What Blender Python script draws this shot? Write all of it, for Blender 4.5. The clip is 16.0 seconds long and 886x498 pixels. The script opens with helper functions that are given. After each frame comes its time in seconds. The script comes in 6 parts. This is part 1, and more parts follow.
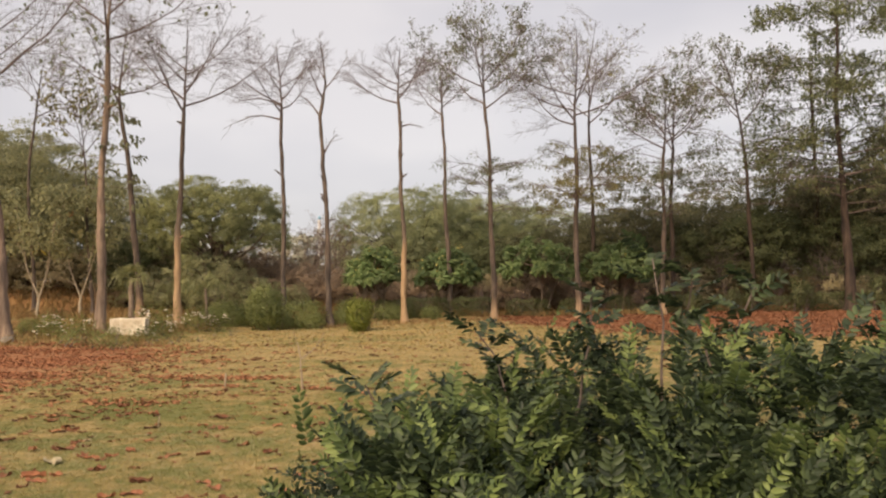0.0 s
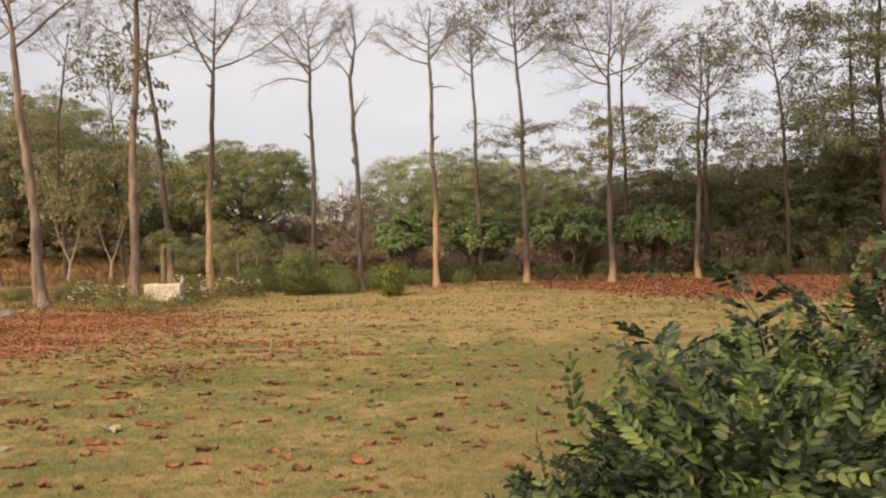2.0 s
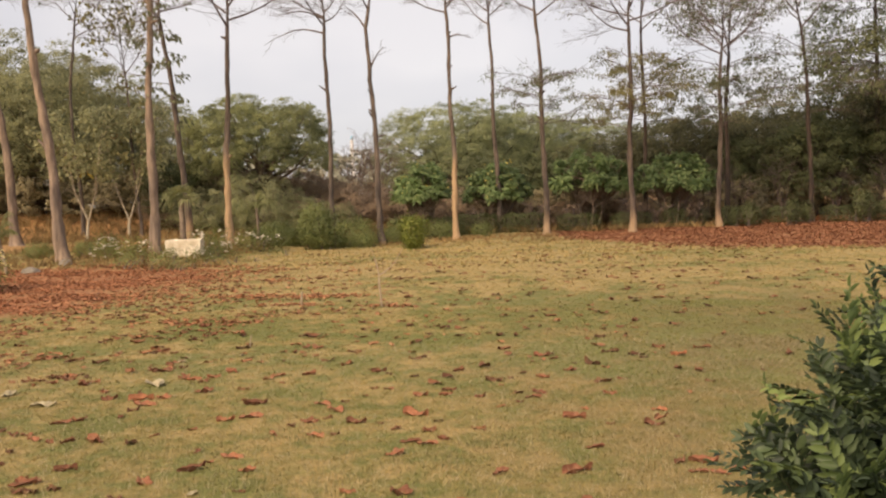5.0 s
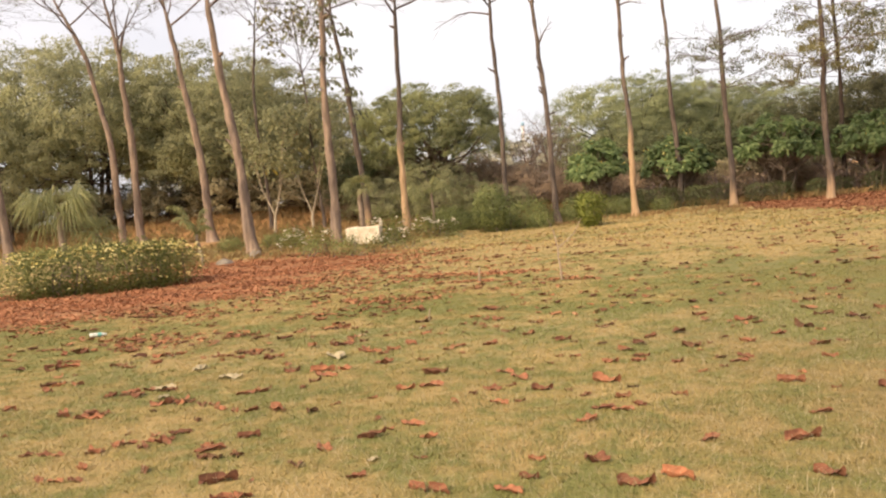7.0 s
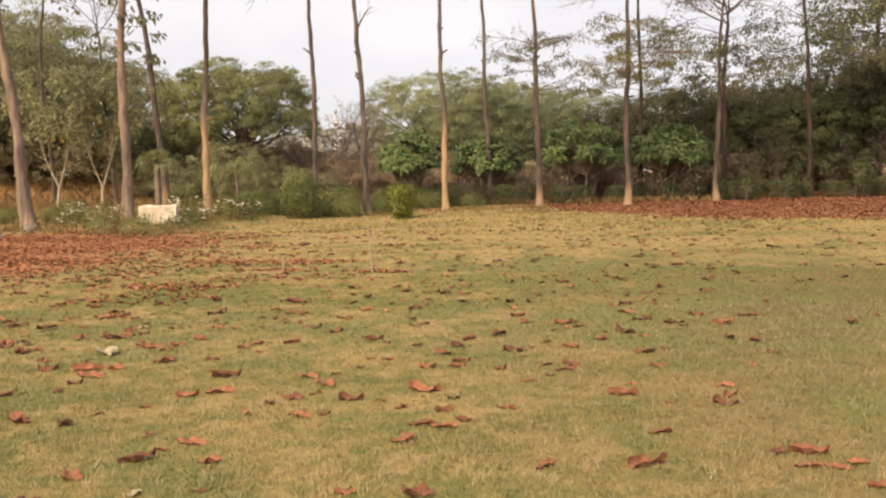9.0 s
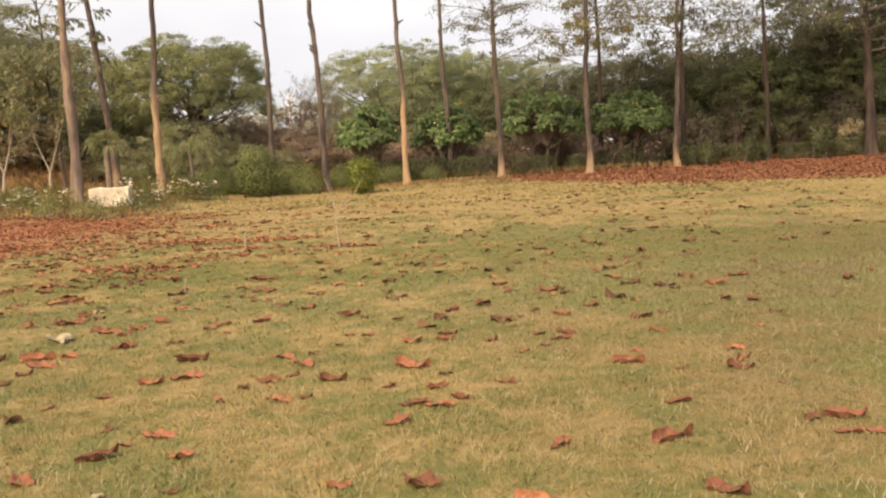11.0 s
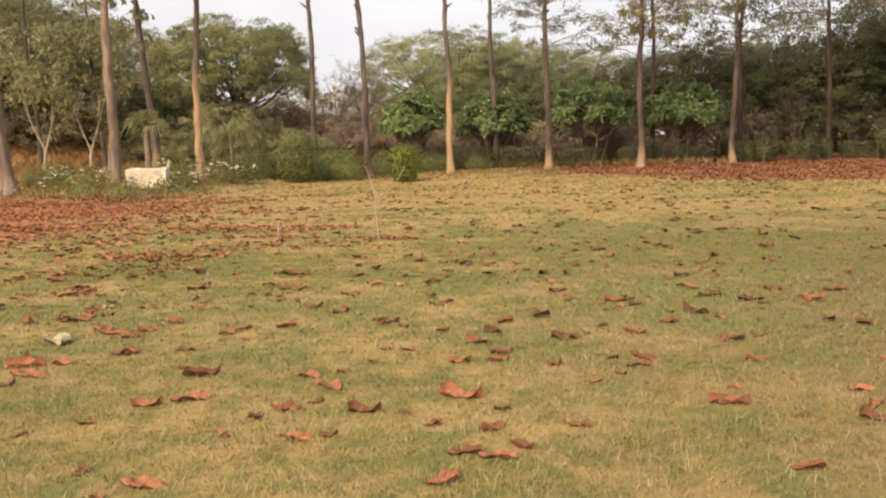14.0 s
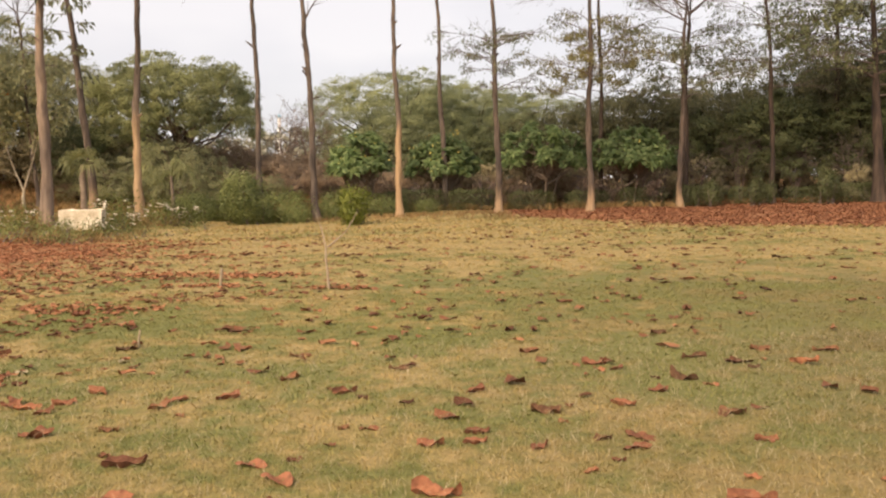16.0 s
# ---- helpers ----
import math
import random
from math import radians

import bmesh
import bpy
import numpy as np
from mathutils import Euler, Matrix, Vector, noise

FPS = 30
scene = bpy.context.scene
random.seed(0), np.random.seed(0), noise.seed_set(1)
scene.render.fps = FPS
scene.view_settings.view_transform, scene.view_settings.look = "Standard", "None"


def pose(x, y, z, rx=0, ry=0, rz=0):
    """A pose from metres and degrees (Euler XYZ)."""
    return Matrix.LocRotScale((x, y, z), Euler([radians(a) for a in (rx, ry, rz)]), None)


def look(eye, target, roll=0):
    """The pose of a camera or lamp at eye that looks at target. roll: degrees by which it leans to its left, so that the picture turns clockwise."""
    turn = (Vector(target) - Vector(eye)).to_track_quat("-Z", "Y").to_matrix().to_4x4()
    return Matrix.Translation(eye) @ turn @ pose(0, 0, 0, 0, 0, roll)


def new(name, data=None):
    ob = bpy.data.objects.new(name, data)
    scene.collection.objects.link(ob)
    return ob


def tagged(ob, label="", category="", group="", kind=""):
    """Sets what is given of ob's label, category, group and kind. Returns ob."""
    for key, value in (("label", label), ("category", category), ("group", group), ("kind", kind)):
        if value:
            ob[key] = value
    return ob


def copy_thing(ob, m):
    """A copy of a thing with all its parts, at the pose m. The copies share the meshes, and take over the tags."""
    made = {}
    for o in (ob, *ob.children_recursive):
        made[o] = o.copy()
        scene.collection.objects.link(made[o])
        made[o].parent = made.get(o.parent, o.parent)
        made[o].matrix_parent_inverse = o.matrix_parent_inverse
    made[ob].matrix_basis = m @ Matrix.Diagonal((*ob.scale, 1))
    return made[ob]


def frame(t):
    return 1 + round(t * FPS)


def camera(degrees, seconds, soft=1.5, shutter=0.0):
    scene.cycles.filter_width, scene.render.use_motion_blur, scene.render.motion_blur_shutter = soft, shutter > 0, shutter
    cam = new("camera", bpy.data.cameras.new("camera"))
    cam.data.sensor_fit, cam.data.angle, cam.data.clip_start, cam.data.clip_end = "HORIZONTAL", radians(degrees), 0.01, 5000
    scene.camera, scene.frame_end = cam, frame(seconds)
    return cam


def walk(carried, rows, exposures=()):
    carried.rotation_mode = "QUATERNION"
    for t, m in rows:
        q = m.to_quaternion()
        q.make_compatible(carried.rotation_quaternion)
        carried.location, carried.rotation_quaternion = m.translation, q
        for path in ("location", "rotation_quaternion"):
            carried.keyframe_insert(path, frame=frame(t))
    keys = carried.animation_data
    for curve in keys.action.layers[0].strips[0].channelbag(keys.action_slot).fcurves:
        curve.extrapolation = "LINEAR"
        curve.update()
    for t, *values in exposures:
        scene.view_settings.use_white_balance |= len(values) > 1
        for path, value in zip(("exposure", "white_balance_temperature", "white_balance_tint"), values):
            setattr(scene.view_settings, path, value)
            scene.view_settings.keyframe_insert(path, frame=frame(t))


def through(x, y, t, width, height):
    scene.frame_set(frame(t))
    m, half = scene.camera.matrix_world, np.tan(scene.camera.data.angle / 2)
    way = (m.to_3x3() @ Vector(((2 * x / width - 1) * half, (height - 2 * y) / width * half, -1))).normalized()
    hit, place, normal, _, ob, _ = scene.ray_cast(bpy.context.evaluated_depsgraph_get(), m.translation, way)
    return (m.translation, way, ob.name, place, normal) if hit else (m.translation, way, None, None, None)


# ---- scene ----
cam = camera(54.1, 16.0, soft=2.22)
PATH = [
    (0, (0.711, -4.044, 1.946), (0.763, -2.046, 2.011), -0.7),
    (0.5, (0.575, -3.931, 1.917), (0.46, -1.935, 1.913), 0.5),
    (1, (0.491, -3.744, 1.927), (0.358, -1.748, 1.969), -0.5),
    (1.5, (0.362, -3.673, 1.908), (0.31, -1.674, 1.934), 1.0),
    (2, (0.192, -3.597, 1.902), (0.198, -1.597, 1.888), -1.0),
    (2.5, (0.056, -3.514, 1.865), (-0.018, -1.518, 1.767), -1.4),
    (3, (-0.013, -3.338, 1.853), (-0.147, -1.344, 1.783), -1.8),
    (3.2, (-0.018, -3.322, 1.855), (-0.109, -1.326, 1.788), -1.7),
    (5.3, (-0.185, -3.335, 1.828), (-0.206, -1.341, 1.678), -1.8),
    (5.5, (-0.172, -3.261, 1.808), (-0.227, -1.269, 1.632), -2.6),
    (6, (-0.126, -3.181, 1.787), (-0.292, -1.2, 1.568), -2.2),
    (6.5, (-0.14, -3.109, 1.699), (-0.309, -1.133, 1.441), -2.3),
    (7, (-0.272, -2.839, 1.551), (-0.694, -0.888, 1.427), -5.0),
    (7.5, (-0.267, -2.496, 1.509), (-0.618, -0.537, 1.309), -2.4),
    (8, (-0.286, -2.249, 1.487), (-0.495, -0.277, 1.229), -0.7),
    (8.5, (-0.365, -2.065, 1.503), (-0.401, -0.075, 1.307), -0.6),
    (9, (-0.432, -1.927, 1.471), (-0.414, 0.066, 1.301), -1.2),
    (9.2, (-0.457, -1.872, 1.465), (-0.448, 0.122, 1.309), -1.1),
    (11.3, (-0.606, -1.342, 1.335), (-0.482, 0.641, 1.103), -2.8),
    (11.5, (-0.61, -1.282, 1.329), (-0.515, 0.704, 1.11), -1.7),
    (12, (-0.608, -1.112, 1.317), (-0.549, 0.871, 1.067), -1.0),
    (12.5, (-0.64, -0.905, 1.314), (-0.399, 1.071, 1.121), -2.4),
    (13, (-0.665, -0.766, 1.304), (-0.462, 1.215, 1.112), -2.7),
    (13.5, (-0.645, -0.585, 1.319), (-0.544, 1.398, 1.085), -2.6),
    (14, (-0.64, -0.441, 1.318), (-0.622, 1.544, 1.07), -1.4),
    (14.5, (-0.687, -0.261, 1.375), (-0.605, 1.725, 1.156), -1.7),
    (15, (-0.747, -0.11, 1.361), (-0.597, 1.879, 1.205), -1.9),
    (15.5, (-0.763, 0.057, 1.357), (-0.625, 2.043, 1.168), -1.5),
    (16, (-0.75, 0.24, 1.363), (-0.604, 2.228, 1.206), -0.9),
]
EXPOSURES = [(0.0, 0.0), (2.5, 0.07), (3.0, 0.1), (5.5, 0.1), (6.0, 0.16), (6.5, 0.4), (7.0, 0.48), (7.5, 0.3), (8.0, 0.3), (8.5, 0.44), (9.0, 0.3), (11.5, 0.38), (12.0, 0.42), (13.0, 0.36), (14.0, 0.32), (14.5, 0.42), (15.0, 0.14), (16.0, 0.25)]
walk(cam, [(t, look(eye, target, roll)) for t, eye, target, roll in PATH], EXPOSURES)

# ---- world, sun, exposure ----
SUN_ELEVATION, SUN_AZIMUTH = 39, 218      # degrees; azimuth clockwise from +y: behind the camera, to its left
world = bpy.data.worlds.new("world")
scene.world = world
world.use_nodes = True
wt = world.node_tree
wt.nodes.clear()


def wnode(kind, **values):
    n = wt.nodes.new(kind)
    for k, v in values.items():
        n.inputs[k].default_value = v
    return n


sky = wt.nodes.new("ShaderNodeTexSky")
sky.sky_type, sky.sun_disc = "NISHITA", False
sky.sun_elevation, sky.sun_rotation = radians(SUN_ELEVATION), radians(SUN_AZIMUTH)
coord = wt.nodes.new("ShaderNodeTexCoord")
stretch = wt.nodes.new("ShaderNodeMapping")
stretch.inputs["Scale"].default_value = (1.0, 1.0, 2.6)
cloud = wnode("ShaderNodeTexNoise", Scale=1.7, Detail=4.0, Roughness=0.5)
ramp = wt.nodes.new("ShaderNodeValToRGB")
ramp.color_ramp.elements[0].position, ramp.color_ramp.elements[0].color = 0.38, (0.69, 0.655, 0.69, 1)
ramp.color_ramp.elements[1].position, ramp.color_ramp.elements[1].color = 0.66, (0.965, 0.895, 0.878, 1)
deck = wnode("ShaderNodeBackground", Strength=0.775)
clear = wnode("ShaderNodeBackground", Strength=0.02)
add = wt.nodes.new("ShaderNodeAddShader")
out = wt.nodes.new("ShaderNodeOutputWorld")
wt.links.new(coord.outputs["Generated"], stretch.inputs["Vector"])
wt.links.new(stretch.outputs["Vector"], cloud.inputs["Vector"])
wt.links.new(cloud.outputs["Fac"], ramp.inputs["Fac"])
wt.links.new(ramp.outputs["Color"], deck.inputs["Color"])
wt.links.new(sky.outputs["Color"], clear.inputs["Color"])
wt.links.new(deck.outputs[0], add.inputs[0])
wt.links.new(clear.outputs[0], add.inputs[1])
wt.links.new(add.outputs[0], out.inputs["Surface"])

sun_data = bpy.data.lights.new("sun", "SUN")
sun_data.energy, sun_data.angle, sun_data.color = 4.95, radians(40), (1.0, 0.775, 0.53)
sun = new("sun", sun_data)
az = radians(SUN_AZIMUTH)
sun.matrix_world = look((60 * math.sin(az), 60 * math.cos(az), 60 * math.tan(radians(SUN_ELEVATION))), (0, 0, 0))

# ---- mesh helpers ----


def smooth(a, b, x):
    u = np.clip((x - a) / (b - a), 0, 1)
    return u * u * (3 - 2 * u)


def unit(v):
    return v / np.maximum(np.linalg.norm(v, axis=-1, keepdims=True), 1e-9)


def quad_mesh(name, verts, quads, material, shade=True):
    """A mesh of quads, or of triangles, from numpy arrays."""
    sides = np.shape(quads)[1]
    me = bpy.data.meshes.new(name)
    verts, quads = np.asarray(verts, np.float32), np.asarray(quads, np.int32)
    me.vertices.add(len(verts))
    me.vertices.foreach_set("co", verts.ravel())
    me.loops.add(quads.size)
    me.loops.foreach_set("vertex_index", quads.ravel())
    me.polygons.add(len(quads))
    me.polygons.foreach_set("loop_start", np.arange(0, quads.size, sides, dtype=np.int32))
    me.polygons.foreach_set("loop_total", np.full(len(quads), sides, np.int32))
    if shade:
        me.polygons.foreach_set("use_smooth", np.ones(len(quads), bool))
    me.update(calc_edges=True)
    me.validate()
    me.materials.append(material)
    return me


class Tubes:
    """Collects tapered tubes."""

    def __init__(self):
        self.v, self.q, self.n = [], [], 0

    def add(self, pts, radii, sides=6):
        pts, radii = np.asarray(pts, float), np.asarray(radii, float)
        tang = unit(np.gradient(pts, axis=0))
        ref = np.array([0.0, 0.0, 1.0]) if abs(tang[0][2]) < 0.8 else np.array([1.0, 0.0, 0.0])
        side = unit(np.cross(tang, ref))
        other = np.cross(tang, side)
        a = np.linspace(0, 2 * np.pi, sides, endpoint=False)
        ring = pts[:, None] + radii[:, None, None] * (np.cos(a)[None, :, None] * side[:, None] + np.sin(a)[None, :, None] * other[:, None])
        self.v.append(ring.reshape(-1, 3))
        k = np.arange(len(pts) - 1)[:, None] * sides + self.n
        i = np.arange(sides)[None]
        j = (i + 1) % sides
        self.q.append(np.stack([k + i, k + j, k + sides + j, k + sides + i], -1).reshape(-1, 4))
        self.n += len(pts) * sides

    def mesh(self, name, material):
        return quad_mesh(name, np.concatenate(self.v), np.concatenate(self.q), material)


def leaf_cloud(at, out_dir, length, width, droop=0.0, spread=0.9, seed=0):
    """Folded four-cornered leaves at the places given: their tips point along out_dir, more or less."""
    r = np.random.default_rng(seed)
    n = len(at)
    d = unit(unit(out_dir) + r.normal(0, spread, (n, 3)) + np.array([0, 0, -droop]))
    s = unit(np.cross(d, unit(r.normal(0, 1, (n, 3)) * 0.55 + np.array([0, 0, 1.0]))))
    up = np.cross(s, d)
    ln = (length * r.uniform(0.65, 1.25, n))[:, None]
    w = (width * r.uniform(0.7, 1.2, n))[:, None] * 0.5
    mid = at + d * ln * 0.45
    v = np.stack([at, mid + s * w + up * w * 0.45, at + d * ln - up * ln * 0.12, mid - s * w + up * w * 0.45], 1).reshape(-1, 3)
    return v, np.arange(n * 4).reshape(-1, 4)


def crown_mesh(name, material, at, facing, length, width, droop, seed, loose=0.55, ahead=None):
    """Leaves that lie over a crown's clumps like shingles. facing: the way in which the clump's surface faces at each leaf; it also shades the leaf."""
    r = np.random.default_rng(seed)
    n = len(at)
    face = unit(facing + r.normal(0, loose, (n, 3)))
    d = (r.normal(0, 1, (n, 3)) if ahead is None else ahead + r.normal(0, 0.3, (n, 3))) + np.array([0, 0, -droop])
    d = unit(d - face * (d * face).sum(1, keepdims=True))
    s = np.cross(face, d)
    ln = (length * r.uniform(0.6, 1.3, n))[:, None]
    w = (width * r.uniform(0.6, 1.2, n))[:, None] * 0.5
    mid = at + d * ln * 0.45
    v = np.stack([at, mid + s * w, at + d * ln - face * ln * 0.15, mid - s * w], 1)
    g = np.cross(v[:, 1] - v[:, 0], v[:, 3] - v[:, 0])
    flip = (g * facing).sum(1) < 0
    v[flip] = v[flip][:, [0, 3, 2, 1]]
    me = quad_mesh(name, v.reshape(-1, 3), np.arange(n * 4).reshape(-1, 4), material)
    shade = unit(facing + r.normal(0, 0.28, (n, 3)))
    me.normals_split_custom_set_from_vertices(np.repeat(shade, 4, 0).tolist())
    return me


def leaf_mesh(name, material, parts):
    vs, qs, k = [], [], 0
    for v, q in parts:
        vs.append(v)
        qs.append(q + k)
        k += len(v)
    return quad_mesh(name, np.concatenate(vs), np.concatenate(qs), material, shade=False)


def part(name, me, parent, label=""):
    ob = new(name, me)
    ob.parent = parent
    if label:
        ob["label"] = label
    return ob


def thing(name, at, label, category, group="", kind="", turn=0.0, scale=1.0):
    ob = new(name)
    ob.empty_display_size = 0.2
    ob.matrix_basis = Matrix.LocRotScale(at, Euler((0, 0, turn)), (scale, scale, scale))
    return tagged(ob, label, category, group, kind)


def place(x, y, turn=0.0, scale=1.0, sink=0.0, tall=1.0):
    return Matrix.LocRotScale((x, y, ground_z(x, y) - sink), Euler((0, 0, turn)), (scale, scale, scale * tall))


def solid(name, material, build, bevel=0.0, segs=2):
    """A bmesh filled by build(bm), with its edges rounded."""
    bm = bmesh.new()
    build(bm)
    if bevel:
        bmesh.ops.bevel(bm, geom=bm.edges[:], offset=bevel, segments=segs, profile=0.6, affect="EDGES")
    me = bpy.data.meshes.new(name)
    bm.to_mesh(me)
    bm.free()
    me.materials.append(material)
    return me


# ---- materials ----
def nodes_of(name, roughness=0.8):
    m = bpy.data.materials.new(name)
    m.use_nodes = True
    nt = m.node_tree
    bsdf = nt.nodes["Principled BSDF"]
    bsdf.inputs["Roughness"].default_value = roughness
    bsdf.inputs["Specular IOR Level"].default_value = 0.3
    return m, nt, bsdf


def ramp_of(nt, stops):
    r = nt.nodes.new("ShaderNodeValToRGB")
    el = r.color_ramp.elements
    while len(el) < len(stops):
        el.new(0.5)
    for e, (p, c) in zip(el, stops):
        e.position, e.color = p, (*c, 1)
    return r


def noise_of(nt, scale, detail=3.0, coords=None, stretch=None, rough=0.55):
    n = nt.nodes.new("ShaderNodeTexNoise")
    n.inputs["Scale"].default_value, n.inputs["Detail"].default_value, n.inputs["Roughness"].default_value = scale, detail, rough
    if coords is not None:
        if stretch:
            mp = nt.nodes.new("ShaderNodeMapping")
            mp.inputs["Scale"].default_value = stretch
            nt.links.new(coords, mp.inputs["Vector"])
            coords = mp.outputs["Vector"]
        nt.links.new(coords, n.inputs["Vector"])
    return n


def mix_of(nt, fac, a, b, how="MIX"):
    m = nt.nodes.new("ShaderNodeMix")
    m.data_type, m.blend_type = "RGBA", how
    for socket, value in ((m.inputs["Factor"], fac), (m.inputs["A"], a), (m.inputs["B"], b)):
        if isinstance(value, bpy.types.NodeSocket):
            nt.links.new(value, socket)
        elif isinstance(value, (int, float)):
            socket.default_value = value
        else:
            socket.default_value = (*value, 1)
    return m.outputs["Result"]


def bump_of(nt, bsdf, height, strength=0.4, distance=0.02):
    b = nt.nodes.new("ShaderNodeBump")
    b.inputs["Strength"].default_value, b.inputs["Distance"].default_value = strength, distance
    nt.links.new(height, b.inputs["Height"])
    nt.links.new(b.outputs["Normal"], bsdf.inputs["Normal"])


def leaf_material(name, dark, mid, light, roughness=0.5, through=0.42, patch=0.6):
    """Leaves: each one its own tone, with lighter and darker boughs."""
    m, nt, bsdf = nodes_of(name, roughness)
    geo = nt.nodes.new("ShaderNodeNewGeometry")
    r = ramp_of(nt, [(0.0, dark), (0.5, mid), (1.0, light)])
    nt.links.new(geo.outputs["Random Per Island"], r.inputs["Fac"])
    n = noise_of(nt, patch, 3.0, geo.outputs["Position"])
    tone = ramp_of(nt, [(0.3, (0.62, 0.62, 0.62)), (0.7, (1.25, 1.2, 1.1))])
    nt.links.new(n.outputs["Fac"], tone.inputs["Fac"])
    col = mix_of(nt, 1.0, r.outputs["Color"], tone.outputs["Color"], "MULTIPLY")
    nt.links.new(col, bsdf.inputs["Base Color"])
    if through:
        tr = nt.nodes.new("ShaderNodeBsdfTranslucent")
        nt.links.new(col, tr.inputs["Color"])
        mx = nt.nodes.new("ShaderNodeMixShader")
        mx.inputs[0].default_value = through
        nt.links.new(bsdf.outputs[0], mx.inputs[1])
        nt.links.new(tr.outputs[0], mx.inputs[2])
        nt.links.new(mx.outputs[0], nt.nodes["Material Output"].inputs["Surface"])
    return m


def plain_material(name, a, b, scale=4.0, roughness=0.8, bump=0.3, stretch=None, fine=40.0):
    """Two tones in patches and in grain, with relief."""
    m, nt, bsdf = nodes_of(name, roughness)
    tc = nt.nodes.new("ShaderNodeTexCoord")
    n1 = noise_of(nt, scale, 4.0, tc.outputs["Object"], stretch)
    n2 = noise_of(nt, fine, 3.0, tc.outputs["Object"], stretch)
    r1 = ramp_of(nt, [(0.35, a), (0.65, b)])
    r2 = ramp_of(nt, [(0.3, (0.75, 0.75, 0.75)), (0.7, (1.15, 1.15, 1.15))])
    nt.links.new(n1.outputs["Fac"], r1.inputs["Fac"])
    nt.links.new(n2.outputs["Fac"], r2.inputs["Fac"])
    nt.links.new(mix_of(nt, 1.0, r1.outputs["Color"], r2.outputs["Color"], "MULTIPLY"), bsdf.inputs["Base Color"])
    bump_of(nt, bsdf, n2.outputs["Fac"], bump, 0.01)
    return m


def bark_material(name, dark, light, bare=None, bare_top=3.0, ragged=3.4):
    """Furrowed bark; where bare is given, the outer bark has come off in ragged plates up to that height."""
    m, nt, bsdf = nodes_of(name, 0.9)
    tc = nt.nodes.new("ShaderNodeTexCoord")
    furrow = noise_of(nt, 9.0, 5.0, tc.outputs["Object"], (1.0, 1.0, 0.16), 0.65)
    patch = noise_of(nt, 1.3, 3.0, tc.outputs["Object"], (1.5, 1.5, 0.5))
    r = ramp_of(nt, [(0.34, dark), (0.62, light)])
    nt.links.new(furrow.outputs["Fac"], r.inputs["Fac"])
    tone = ramp_of(nt, [(0.32, (0.6, 0.6, 0.62)), (0.68, (1.32, 1.25, 1.15))])
    nt.links.new(patch.outputs["Fac"], tone.inputs["Fac"])
    col = mix_of(nt, 1.0, r.outputs["Color"], tone.outputs["Color"], "MULTIPLY")
    if bare:
        sep = nt.nodes.new("ShaderNodeSeparateXYZ")
        nt.links.new(tc.outputs["Object"], sep.inputs[0])
        edge = noise_of(nt, 2.2, 4.0, tc.outputs["Object"], (2.0, 2.0, 0.35))
        h = nt.nodes.new("ShaderNodeMath")
        h.operation = "MULTIPLY_ADD"
        h.inputs[1].default_value, h.inputs[2].default_value = ragged, -ragged / 2
        nt.links.new(edge.outputs["Fac"], h.inputs[0])
        low = nt.nodes.new("ShaderNodeMath")
        low.operation = "SUBTRACT"
        low.inputs[0].default_value = bare_top
        nt.links.new(sep.outputs["Z"], low.inputs[1])
        both = nt.nodes.new("ShaderNodeMath")
        both.operation, both.use_clamp = "ADD", True
        nt.links.new(low.outputs[0], both.inputs[0])
        nt.links.new(h.outputs[0], both.inputs[1])
        inner = ramp_of(nt, [(0.3, tuple(c * 0.7 for c in bare)), (0.65, bare)])
        nt.links.new(furrow.outputs["Fac"], inner.inputs["Fac"])
        col = mix_of(nt, both.outputs[0], col, inner.outputs["Color"])
    nt.links.new(col, bsdf.inputs["Base Color"])
    bump_of(nt, bsdf, furrow.outputs["Fac"], 1.0, 0.05)
    return m


def litter_material(name, stops):
    m, nt, bsdf = nodes_of(name, 0.9)
    bsdf.inputs["Specular IOR Level"].default_value = 0.15
    geo = nt.nodes.new("ShaderNodeNewGeometry")
    info = nt.nodes.new("ShaderNodeObjectInfo")
    mixr = nt.nodes.new("ShaderNodeMath")
    mixr.operation = "ADD"
    nt.links.new(geo.outputs["Random Per Island"], mixr.inputs[0])
    nt.links.new(info.outputs["Random"], mixr.inputs[1])
    fr = nt.nodes.new("ShaderNodeMath")
    fr.operation = "FRACT"
    nt.links.new(mixr.outputs[0], fr.inputs[0])
    r = ramp_of(nt, stops)
    nt.links.new(fr.outputs[0], r.inputs["Fac"])
    tc = nt.nodes.new("ShaderNodeTexCoord")
    n = noise_of(nt, 24.0, 4.0, tc.outputs["Object"], None, 0.7)
    tone = ramp_of(nt, [(0.34, (0.55, 0.53, 0.53)), (0.5, (0.92, 0.92, 0.92)), (0.7, (1.25, 1.23, 1.2))])
    nt.links.new(n.outputs["Fac"], tone.inputs["Fac"])
    col = mix_of(nt, 1.0, r.outputs["Color"], tone.outputs["Color"], "MULTIPLY")
    nt.links.new(col, bsdf.inputs["Base Color"])
    bump_of(nt, bsdf, n.outputs["Fac"], 0.5, 0.004)
    thin = nt.nodes.new("ShaderNodeBsdfTranslucent")
    nt.links.new(col, thin.inputs["Color"])
    mx = nt.nodes.new("ShaderNodeMixShader")
    mx.inputs[0].default_value = 0.15
    nt.links.new(bsdf.outputs[0], mx.inputs[1])
    nt.links.new(thin.outputs[0], mx.inputs[2])
    nt.links.new(mx.outputs[0], nt.nodes["Material Output"].inputs["Surface"])
    return m


